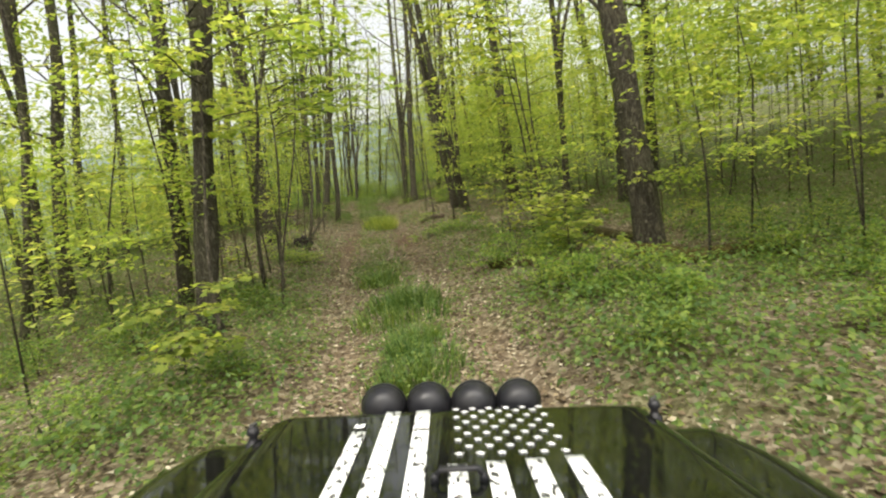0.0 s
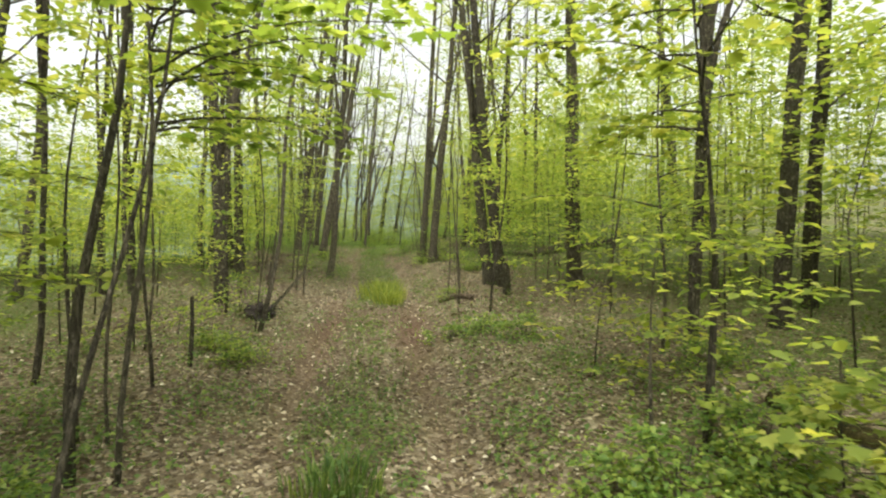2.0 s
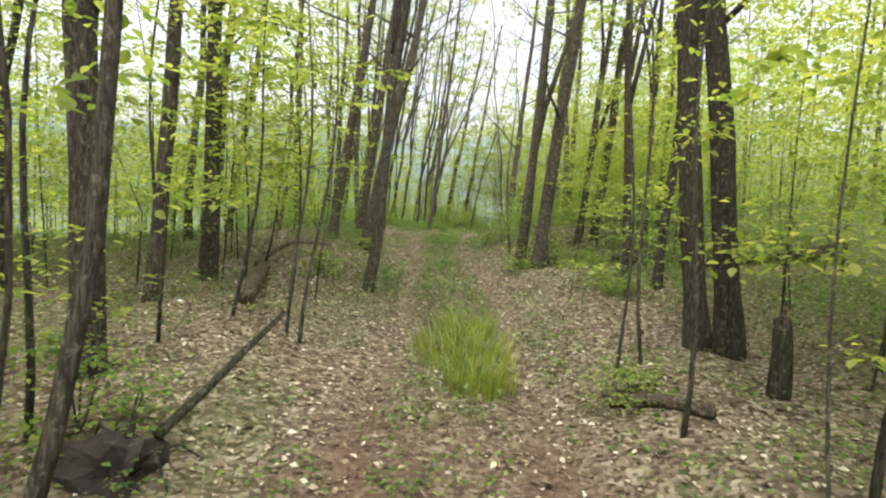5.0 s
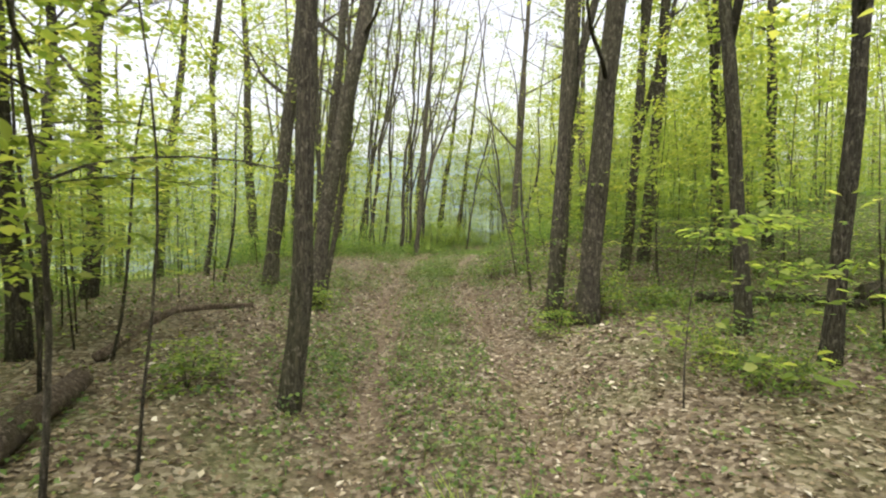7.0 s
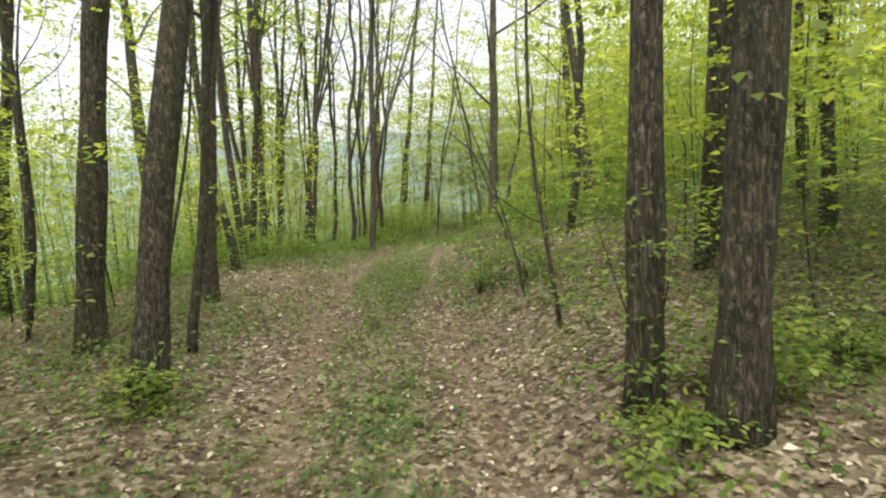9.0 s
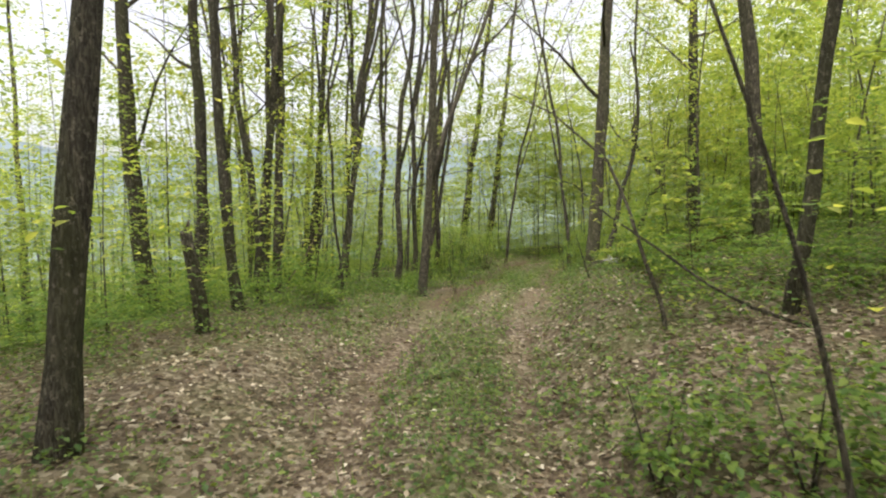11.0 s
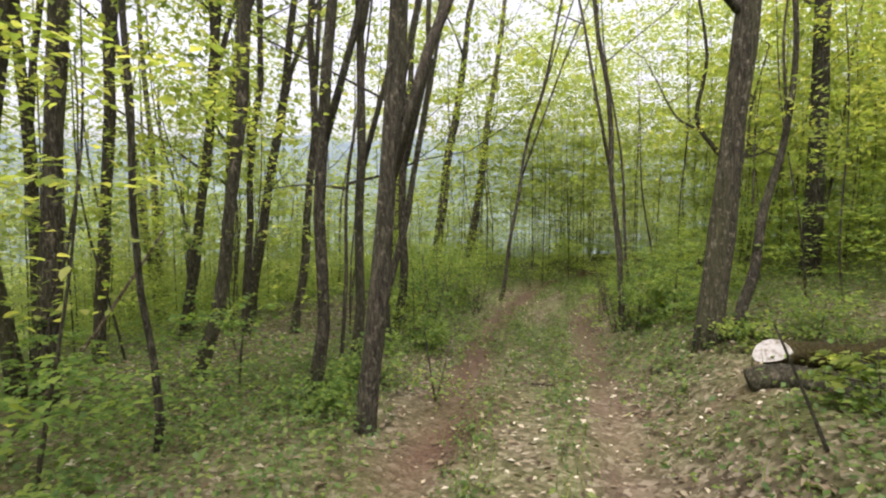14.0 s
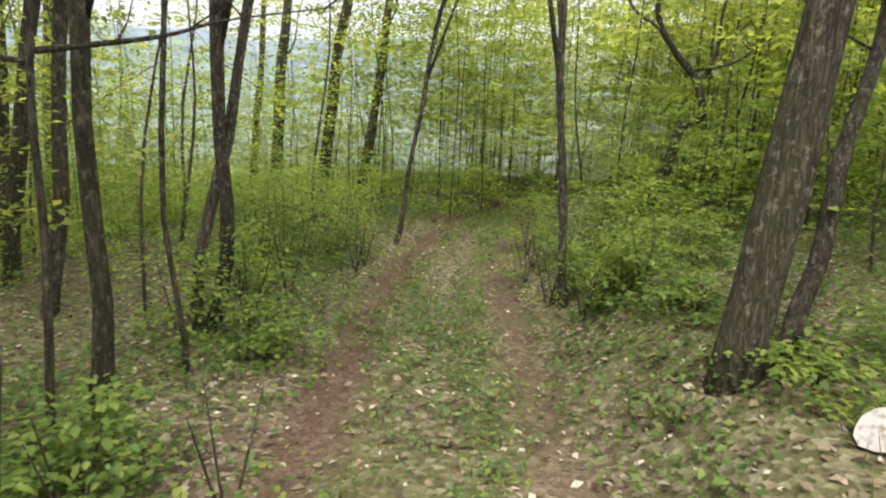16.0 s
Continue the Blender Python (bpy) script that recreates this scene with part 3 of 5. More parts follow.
sapling(-4.16, 26.95, 0.044, 5, 0.138, 0.073)
sapling(1.71, 25.49, 0.020, 4, -0.001, 0.001)
sapling(-4.55, 33.99, 0.029, 2.5, 0.066, 0.032)
sapling(2.18, 36.88, 0.056, 6, 0.037, -0.019)
sapling(-5.87, 35.64, 0.039, 4, 0.118, 0.066)
sapling(0.85, 41.89, 0.068, 6, -0.119, 0.037)
sapling(-4.46, 36.52, 0.022, 3, 0.043, 0.020)
sapling(-5.11, 37.99, 0.025, 3, -0.021, -0.011)
sapling(-3.93, 39.27, 0.035, 5, 0.106, 0.042)
sapling(2.18, 38.65, 0.031, 5, -0.087, 0.077)
sapling(2.52, 38.48, 0.030, 5, -0.032, 0.032)
stub(-2.87, 12.29, 0.05, 0.019, 0.015, 0.89)
stub(1.83, 17.45, 0.16, -0.055, 0.016, 0.73)
stub(-5.13, 31.76, 0.15, -0.074, -0.049, 1.25)
bush(2.78, 9.47, 0.58)
bush(3.27, 11.47, 0.31)
bush(0.15, 24.74, 1.25)
bush(1.46, 13.32, 0.41)
bush(0.42, 13.88, 0.24)
bush(-2.41, 12.63, 0.30)
bush(0.95, 14.22, 0.15)
bush(-2.99, 13.28, 0.18)
bush(0.57, 17.37, 0.17)
bush(-3.39, 15.88, 0.75)
bush(-3.46, 21.46, 0.43)
bush(0.01, 23.96, 0.21)
bush(0.56, 24.30, 0.59)
bush(1.60, 21.72, 0.19)
bush(1.46, 22.46, 0.22)
bush(-3.47, 25.15, 0.33)
bush(-0.73, 28.60, 0.68)
bush(-0.17, 28.15, 0.71)
bush(-2.52, 36.39, 0.76)
bush(-3.12, 36.31, 0.61)
bush(1.39, 24.70, 0.29)
bush(-5.44, 34.10, 0.52)
bush(-2.97, 41.02, 1.10)
bush(-2.00, 41.78, 0.90)
bush(-4.35, 33.49, 0.40)
bush(0.38, 34.56, 0.32)
bush(0.57, 33.80, 0.36)
bush(-3.18, 42.84, 1.22)
bush(-2.29, 42.50, 0.97)
bush(-3.25, 39.89, 0.66)
bush(0.50, 42.44, 0.97)
bush(0.65, 40.13, 0.84)
bush(-3.53, 35.74, 0.29)
bush(-2.81, 38.54, 0.42)
bush(2.18, 41.73, 0.69)
bush(-3.28, 41.39, 1.21)
bush(-2.51, 41.99, 1.22)
bush(0.29, 41.39, 0.60)
bush(0.66, 43.13, 0.61)
bush(0.93, 40.15, 0.65)
bush(1.45, 39.46, 0.52)
bush(0.48, 36.63, 0.19)
bush(1.22, 36.76, 0.39)
bush(-3.35, 36.68, 0.18)
bush(-2.71, 38.36, 0.37)
bush(0.53, 37.88, 0.35)
bush(0.57, 39.23, 0.45)
sapling(-2.66, 14.30, 0.031, 6, 0.011, 0.008)
sapling(-2.60, 14.36, 0.085, 7, 0.120, 0.086)
tree(-4.35, 28.60, 0.22, 0.085, 0.092)
bush(-2.75, 41.38, 1.17)
bush(-2.10, 41.44, 1.06)
bush(-3.25, 41.00, 1.04)
bush(0.09, 39.80, 0.75)
bush(0.20, 38.84, 0.64)
bush(0.10, 41.01, 0.67)
bush(-0.69, 45.17, 1.21)



# ---- trees with crooked stems ----
def eased(points, n=5):
    """A smooth run of places through the given ones."""
    p = [Vector(q) for q in points]
    p = [2 * p[0] - p[1]] + p + [2 * p[-1] - p[-2]]
    run = []
    for i in range(1, len(p) - 2):
        for k in range(n):
            t = k / n
            run.append(0.5 * (2 * p[i] + (p[i + 1] - p[i - 1]) * t + (2 * p[i - 1] - 5 * p[i] + 4 * p[i + 1] - p[i + 2]) * t * t + (3 * p[i] - p[i - 1] - 3 * p[i + 1] + p[i + 2]) * t ** 3))
    return run + [p[-2]]


def crooked(spine, d, branches, label):
    """A bent tree: spine and branches as (x, y, height) in the world, heights above the foot."""
    global count
    count += 1
    x, y, _ = spine[0]
    root = thing("tree", label, "tree", "trees along the trail", (x, y, float(land(x, y)) - 0.05))
    o = Vector((x, y, 0))
    pts = [Vector((0, 0, -0.25))] + [q - o for q in eased(spine)]
    n = len(pts)
    v, f = tube(pts, [d / 2 * (1.3 if i < 2 else 1.0) * (1 - 0.7 * i / n) for i in range(n)], 11, 0.07, count)
    mesh_object("trunk", v, f, BARK, root)
    for places, thick in branches:
        run = [q - o for q in eased(places)]
        v, f = tube(run, [max(thick / 2 * (1 - 0.8 * i / len(run)), 0.005) for i in range(len(run))], 7, 0.06, count)
        r = random.Random(count)
        for i in range(3, len(run), max(len(run) // 4, 1)):
            a, tw = r.random() * 6.28, 0.4 + 0.6 * r.random()
            v, f = join((v, f), tube([run[i], run[i] + Vector((math.cos(a) * tw * 0.5, math.sin(a) * tw * 0.5, tw * 0.25)), run[i] + Vector((math.cos(a) * tw, math.sin(a) * tw, tw * 0.7))], [thick * 0.2, thick * 0.14, 0.004], 5))
        mesh_object("limb", v, f, TWIG, root)
    hang("crown", HIGH_THIN[count % len(HIGH_THIN)], root, (0, 0, count * 1.3), (1, 1, 1))
    return root


crooked([(0.44, 36.85, 0), (0.55, 36.92, 0.39), (0.67, 36.98, 0.71), (0.78, 37.09, 1.25), (0.89, 37.15, 1.57), (1.05, 37.25, 2.0), (1.22, 37.4, 3.0), (1.2, 37.5, 4.6), (1.5, 37.7, 7.5)], 0.125, [([(0.85, 37.13, 1.5), (1.15, 37.4, 2.2), (1.2, 37.6, 3.4), (1.6, 37.9, 5.0)], 0.05)], "slim crooked tree with rough grey-brown bark")
crooked([(2.0, 42.1, 0), (2.41, 42.16, 0.65), (2.69, 42.32, 1.45), (3.0, 42.32, 1.68), (2.9, 42.45, 2.2), (2.6, 42.6, 2.6), (2.3, 42.7, 3.2), (2.5, 42.8, 4.4), (2.3, 43.0, 6.0)], 0.17, [([(2.9, 42.42, 2.1), (3.2, 42.5, 2.5), (3.3, 42.6, 3.3), (3.7, 42.8, 4.6)], 0.09), ([(2.4, 42.66, 2.9), (1.9, 42.7, 3.2), (1.5, 42.7, 3.9), (1.3, 42.9, 4.4)], 0.06), ([(2.8, 42.5, 2.3), (3.4, 42.3, 2.45), (3.9, 42.2, 2.9)], 0.05)], "twisted forest tree with knotted limbs and dark bark")
crooked([(-3.56, 37.0, 0), (-3.5, 37.03, 1.0), (-3.48, 37.05, 2.0), (-3.3, 37.1, 3.2), (-3.1, 37.2, 5.0)], 0.05, [([(-3.48, 37.05, 2.0), (-3.05, 37.5, 2.15), (-2.79, 37.83, 2.3), (-2.2, 37.9, 2.42)], 0.035), ([(-3.48, 37.05, 1.95), (-4.0, 37.3, 2.0), (-4.6, 37.6, 1.95)], 0.03)], "thin dark tree with long bare boughs")


# ---- maple saplings whose boughs reach over the trail ----
LOBES = [(-0.10, 0.0), (-0.34, 0.10), (-0.52, 0.36), (-0.30, 0.44), (-0.38, 0.74), (-0.14, 0.66), (0.0, 1.0)]
LOBES = LOBES + [(-a, b) for a, b in LOBES[-2::-1]]


def maple_leaves(pos, aim, up, size):
    """Corners and triangles of lobed leaves, a little folded along the middle."""
    aim = aim / np.linalg.norm(aim, axis=1, keepdims=True)
    side = np.cross(aim, up)
    side /= np.linalg.norm(side, axis=1, keepdims=True) + 1e-9
    nor = np.cross(side, aim)
    s = size[:, None]
    heart = pos + aim * s * 0.35
    rim = [pos + (side * a + aim * b + nor * (0.22 * abs(a) - 0.14 * b * b)) * s for a, b in LOBES]
    n = len(LOBES) + 1
    verts = np.stack([heart] + rim, 1).reshape(-1, 3)
    k = n * np.arange(len(pos))[:, None]
    tris = np.concatenate([k + [0, i + 1, (i + 1) % (n - 1) + 1] for i in range(n - 1)], 1).reshape(-1, 3)
    return verts, tris


def maple(x, y, h, d, arms, lx=0.0, ly=0.0, leaf=0.095, label="maple sapling with broad yellow-green leaves reaching over the trail"):
    """A slim maple: stem, boughs given as (height, compass turn, length), and lobed leaves in flat layers."""
    global count
    count += 1
    r = np.random.default_rng(count)
    z = float(land(x, y)) - 0.03
    root = thing("maple_sapling", label, "sapling", "saplings in the understorey", (x, y, z))
    ax = lambda s: Vector((lx * s + 0.05 * math.sin(s * 1.7 + count), ly * s + 0.05 * math.cos(s * 1.3 + count), s))
    hs = [-0.15] + [h * i / 9 for i in range(1, 10)]
    v, f = tube([ax(s) for s in hs], [max(d / 2 * (1 - 0.8 * i / 9), 0.004) for i in range(10)], 8, 0.05, count)
    mesh_object("stem", v, f, TWIG, root)
    P, A, U = [], [], []
    for s, turn, length in arms:
        o = Vector((math.cos(turn), math.sin(turn), 0))
        q0 = ax(s)
        pts = [q0 + o * length * q + Vector((0.04 * math.sin(9 * q + s), 0.04 * math.cos(7 * q), length * (0.30 * q - 0.26 * q * q))) for q in (0, 0.2, 0.4, 0.6, 0.8, 1.0)]
        v, f = tube(pts, [max(d * 0.24 * (1 - 0.8 * i / 5), 0.004) for i in range(6)], 6, 0.05, count)
        for i in range(1, 6):
            for sgn in (-1, 1):
                a = turn + sgn * (0.6 + 0.4 * r.random())
                tw = length * (0.18 + 0.2 * r.random()) * (1.15 - 0.12 * i)
                e = pts[i] + Vector((math.cos(a) * tw, math.sin(a) * tw, 0.03 * r.normal()))
                if i in (2, 4):
                    v, f = join((v, f), tube([pts[i], e], [0.004, 0.002], 4))
                n = int(4 + 12 * tw)
                g = r.random(n)
                base = np.array(pts[i]) + np.outer(g, np.array(e - pts[i]))
                w = a + r.choice((-1, 1), n) * (0.5 + 0.8 * r.random(n))
                reach = np.stack([np.cos(w), np.sin(w), -0.15 + 0.1 * r.normal(size=n)], 1)
                P.append(base + reach * (0.03 + 0.06 * r.random(n))[:, None]), A.append(reach)
                U.append(np.outer(np.ones(n), (0, 0, 1.0)) + r.normal(0, 0.22, (n, 3)))
        mesh_object("bough", v, f, TWIG, root)
    P, A, U = (np.concatenate(q) for q in (P, A, U))
    W = P + (x, y, z)
    side, high = np.abs(W[:, 0] - trail_x(W[:, 1])), W[:, 2] - lay(W[:, 0], W[:, 1])
    keep = (side > 1.5) | (high > 2.55) | ((high < 1.1) & (side > 1.0))
    v, t = maple_leaves(P[keep], A[keep], U[keep], leaf * (0.65 + 0.6 * r.random(keep.sum())))
    ob = new("foliage", array_mesh("foliage", v, t, LEAF))
    ob.parent = root


def tiers(seed, low, high, n, facing, spread, length):
    """Boughs that rise round a stem, most of them towards one side."""
    r = random.Random(seed)
    return [(low + (high - low) * (k + 0.6 * r.random()) / n, facing + spread * (r.random() - 0.5), length * (0.65 + 0.5 * r.random())) for k in range(n)]


maple(-2.25, 6.35, 4.6, 0.05, tiers(1, 2.4, 4.3, 15, 0.4, 4.0, 1.6), 0.05, 0.02)
maple(-2.15, 9.35, 4.8, 0.05, tiers(2, 2.5, 4.4, 17, -0.1, 3.0, 2.0), 0.06, 0.0, 0.11)
maple(-3.4, 8.3, 5.0, 0.05, tiers(3, 1.4, 4.6, 13, 0.2, 5.5, 1.5))
maple(2.25, 9.5, 4.8, 0.045, tiers(4, 2.4, 4.4, 14, 3.3, 3.6, 1.8), -0.05, 0.0, 0.105)
maple(3.0, 12.2, 5.0, 0.045, tiers(5, 1.3, 4.6, 12, 3.3, 5.6, 1.6), -0.03, 0.0)
maple(-2.9, 11.3, 4.6, 0.045, tiers(6, 1.8, 4.3, 11, 0.4, 5.0, 1.4))
maple(1.95, 7.0, 1.25, 0.02, tiers(7, 0.45, 1.15, 8, 1.6, 6.2, 0.6), 0.05, 0.0, 0.085, "young maple with broad fresh green leaves beside the trail")
maple(2.35, 8.3, 1.0, 0.02, tiers(8, 0.4, 0.95, 7, 1.6, 6.2, 0.55), 0.0, 0.0, 0.085, "young maple with broad fresh green leaves beside the trail")
maple(-2.05, 4.9, 1.1, 0.02, tiers(9, 0.4, 1.0, 8, 1.6, 6.2, 0.6), 0.0, 0.0, 0.085, "young maple with broad fresh green leaves beside the trail")
maple(-3.25, 19.6, 4.4, 0.04, tiers(10, 1.7, 4.2, 12, 0.5, 5.5, 1.3))
maple(-4.6, 21.2, 4.8, 0.04, tiers(11, 1.7, 4.5, 11, 0.5, 6.0, 1.3))
maple(2.5, 31.6, 2.6, 0.03, tiers(12, 0.6, 2.4, 11, 3.1, 6.0, 0.9), 0.0, 0.0, 0.085)
maple(0.7, 32.6, 1.7, 0.025, tiers(13, 0.5, 1.6, 9, 2.0, 6.2, 0.7), 0.0, 0.0, 0.08, "young maple with broad fresh green leaves beside the trail")

maple(0.25, 34.62, 0.5, 0.012, tiers(14, 0.2, 0.45, 5, 1.0, 6.2, 0.3), 0.0, 0.0, 0.075, "small maple seedling with yellow-green leaves beside a log")


def tuft(x, y, h, n, spread, mat=LEAF, label="tall yellow-green grass clump in the middle of the trail"):
    """A clump of tall soft grass."""
    r = np.random.default_rng(int(100 * y))
    root = thing("grass_clump", label, "grass", "grass clumps on the trail", (x, y, float(land(x, y)) - 0.02))
    w, g = r.random(n) * 6.283, spread * np.sqrt(r.random(n))
    base = np.stack([np.cos(w) * g, np.sin(w) * g, 0 * g], 1)
    tall = h * (0.45 + 0.55 * r.random(n))
    out = np.stack([np.cos(w + r.normal(0, 0.8, n)), np.sin(w + r.normal(0, 0.8, n)), 0 * w], 1)
    side = np.stack([-out[:, 1], out[:, 0], 0 * w], 1) * 0.007
    mid = base + out * (tall * 0.12)[:, None] + np.stack([0 * w, 0 * w, tall * 0.6], 1)
    tip = base + out * (tall * r.uniform(0.25, 0.6, n))[:, None] + np.stack([0 * w, 0 * w, tall], 1)
    v = np.stack([base - side, base + side, mid + side * 0.8, mid - side * 0.8, tip], 1).reshape(-1, 3)
    k = 5 * np.arange(n)[:, None]
    t = np.concatenate([k + [0, 1, 2], k + [0, 2, 3], k + [3, 2, 4]], 1).reshape(-1, 3)
    new("foliage", array_mesh("foliage", v, t, mat)).parent = root


tuft(-0.95, 18.6, 0.48, 340, 0.6)
tuft(-0.75, 17.7, 0.34, 260, 0.35)
tuft(-1.0, 19.6, 0.4, 260, 0.4)

# the woods farther off, on both sides and ahead
wood = random.Random(11)


def wooded(n, gap, place):
    spots = []
    for _ in range(n * 6):
        x, y = place()
        if len(spots) < n and all((x - a) ** 2 + (y - b) ** 2 > gap for a, b in spots):
            spots.append((x, y))
    return spots


def clear(spots):
    """Leaves the gap open where the sky shows at the end of the trail."""
    return [(x, y) for x, y in spots if not (y > 34 and -11 < x + (y - 34) * 0.05 < -1)]


def airy(spots, keep=2):
    """Thins the young growth on the open floor beyond the pair of large trees, where the light comes through."""
    return [(x, y) for i, (x, y) in enumerate(spots) if not (x > 1.5 and 19 < y < 42) or i % 5 < keep]


def flank():
    y = wood.uniform(-10, 62)
    return float(trail_x(y)) + wood.choice((-1, 1, 1, 1, 1)) * wood.uniform(9.0, 40), y


def ahead():
    return (wood.uniform(3, 60) if wood.random() < 0.75 else wood.uniform(-42, 0)), wood.uniform(52, 92)


for x, y in clear(wooded(80, 4.5, flank) + wooded(40, 6.0, ahead)):
    tree(x, y, wood.uniform(0.09, 0.30), wood.uniform(-0.05, 0.05), wood.uniform(-0.05, 0.05), h=wood.uniform(10, 16))


def near_flank():
    y = wood.uniform(6, 50)
    return float(trail_x(y)) + wood.choice((-1, 1, 1)) * wood.uniform(3.4, 9.5), y


for x, y in wooded(52, 2.0, near_flank):
    sapling(x, y, wood.uniform(0.015, 0.035), wood.uniform(2.6, 6.0), wood.uniform(-0.12, 0.12), wood.uniform(-0.1, 0.1))


def close_ahead():
    y = wood.uniform(41, 54)
    u = wood.choice((-1, 1)) * wood.uniform(1.9, 9)
    return float(trail_x(y)) + u, y


def right_side():
    return wood.uniform(3.2, 11), wood.uniform(31, 48)


for x, y in wooded(46, 0.9, close_ahead) + wooded(26, 1.2, right_side):
    sapling(x, y, wood.uniform(0.03, 0.07), wood.uniform(3.5, 8.0), wood.uniform(-0.12, 0.12), wood.uniform(-0.1, 0.1), bank=MID if wood.random() < 0.5 and x < 3 else None)


def understorey():
    y = wood.uniform(4, 50)
    return float(trail_x(y)) + wood.choice((-1, 1, 1)) * wood.uniform(9.5, 30), y


def deep():
    y = wood.uniform(45, 74)
    x = wood.uniform(1.5, 34) if wood.random() < 0.85 else wood.uniform(-24, -9)
    return (x, y) if abs(x - float(trail_x(y))) > 1.8 else (x - 4, y)


def hillside():
    y = wood.uniform(2, 19)
    return float(trail_x(y)) + wood.uniform(6.5, 26), y


def beside():
    y = wood.uniform(5, 50)
    return float(trail_x(y)) + (wood.uniform(3.6, 8.5) if wood.random() < 0.4 or 33 < y < 46 else -wood.uniform(3.6, 12)), y


def bend_side():
    return wood.uniform(-0.5, 14), wood.uniform(45, 60)


def trail_end():
    return wood.uniform(-15, 2), wood.uniform(48, 66)


def valley_side():
    y = wood.uniform(31, 56)
    return float(trail_x(min(y, 42))) - wood.uniform(4.5, 18), y


def valley_edge():
    return wood.uniform(-17, -7), wood.uniform(30, 52)


def bank_side():
    return wood.uniform(3.8, 15), wood.uniform(33, 50)


def low_layer():
    y = wood.uniform(20, 47)
    return float(trail_x(y)) + (wood.uniform(3.4, 10) if wood.random() < 0.55 or y > 34 else -wood.uniform(3.6, 12)), y


def verge():
    y = wood.uniform(30.5, 36.3)
    left = wood.random() < 0.55
    return float(trail_x(y)) + (-wood.uniform(2.0, 7.5) if left else wood.uniform(1.8, 4.5)), y


def slope():
    return wood.uniform(-34, -9.5), wood.uniform(18, 62)


def low_cover():
    y = wood.uniform(40, 58)
    x = wood.uniform(-14, 18)
    return (x, y) if abs(x - float(trail_x(y))) > 1.5 or y > 45.5 else (x + 3.5, y)


def thicket(name, label, spots, bank, tall, spread, mat, share, leaf=1.3):
    """Understorey too far off to be told apart stem by stem: one mesh of leaves on thin stems."""
    r = np.random.default_rng(len(spots))
    V, T, n = [], [], 0
    stems = ([], [])
    for x, y in spots:
        z = float(land(x, y))
        h = r.uniform(*tall)
        P, A, U, S = SHAPES[bank[r.integers(len(bank))]]
        pick = r.random(len(P)) < share
        w = r.random() * 6.283
        c, s = math.cos(w), math.sin(w)
        m = np.array([[c, -s, 0], [s, c, 0], [0, 0, 1.0]]) * np.array([r.uniform(*spread)] * 2 + [h / P[:, 2].max()])
        W = P @ m.T + (x, y, z)
        pick &= (np.abs(W[:, 0] - trail_x(W[:, 1])) > 2.1) | (W[:, 1] > 44) | (W[:, 2] - lay(W[:, 0], W[:, 1]) > 4)
        v, t = leaves(W[pick], (A @ m.T)[pick], U[pick], S[pick] * leaf)
        V.append(v), T.append(t + n)
        n += len(v)
        if h > 2:
            stems = join(stems, tube([(x, y, z - 0.05), (x + r.normal(0, 0.1), y, z + h * 0.5), (x + r.normal(0, 0.2), y, z + h)], [0.013, 0.009, 0.004], 5))
    tagged(new(name, array_mesh(name, np.concatenate(V), np.concatenate(T), mat)), label, "undergrowth", kind="stuff")
    if stems[0]:
        tagged(mesh_object("far_stems", *stems, TWIG), "thin dark stems of the far understorey", "saplings", kind="stuff")


thicket("far_understorey", "distant thicket of yellow-green saplings under the trees", airy(clear(wooded(230, 1.4, understorey) + wooded(260, 0.8, deep)), 1), LOW + MID, (2.5, 7.5), (1.0, 1.5), LEAF, 0.5, 1.1)
thicket("hillside_foliage", "dense green leaves of the trees up the hillside", wooded(76, 2.6, hillside), MID, (4.0, 10.0), (1.1, 1.7), LEAF, 0.6)
thicket("understorey_leaves", "layered yellow-green leaves of the understorey beside the trail", airy(wooded(190, 1.2, beside), 1), LOW, (2.2, 5.2), (1.1, 1.7), LEAF, 0.6, 0.9)
thicket("canopy_ahead", "yellow-green leaves of the trees where the trail bends", wooded(80, 1.0, bend_side), MID, (5.0, 10.0), (1.1, 1.6), LEAF, 0.8, 0.95)
thicket("valley_side_canopy", "pale green leaves of the trees on the valley side", wooded(36, 3.0, valley_side), MID, (5.0, 10.5), (1.1, 1.7), LEAF, 0.52, 0.85)
thicket("trail_end_saplings", "soft green saplings beyond the bend of the trail", wooded(120, 0.8, trail_end), LOW + MID, (3.0, 7.0), (1.2, 1.7), LEAF, 0.42, 1.0)
thicket("right_canopy", "yellow-green leaves of the trees on the bank above the trail", airy(wooded(44, 2.0, bank_side), 2), MID, (5.5, 10.5), (1.1, 1.6), LEAF, 0.42, 0.9)
thicket("valley_edge_layers", "hazy yellow-green leaves of young trees at the valley's edge", wooded(95, 0.9, valley_edge), LOW, (3.0, 6.5), (1.1, 1.7), LEAF, 0.55, 0.75)
thicket("low_layers", "fine green layers of seedlings and low saplings", wooded(150, 0.8, low_layer), LOW, (1.1, 3.0), (0.9, 1.5), SHRUB, 0.6, 0.62)
thicket("slope_saplings", "pale green saplings on the slope that falls to the valley", wooded(190, 1.2, slope), LOW, (2.0, 6.0), (1.1, 1.8), LEAF, 0.7, 0.95)
thicket("verge_seedlings", "knee-high green seedlings crowding the edges of the trail", [(x, y) for x, y in wooded(95, 0.2, verge) if not (-0.5 < x < 2.2 and 34.6 < y < 36.6)], LOW, (0.35, 1.0), (0.3, 0.55), SHRUB, 0.24, 0.62)


def valley():
    y = wood.uniform(5, 105)
    return (wood.uniform(-75, -32) if y < 75 else wood.uniform(-70, 20)), y


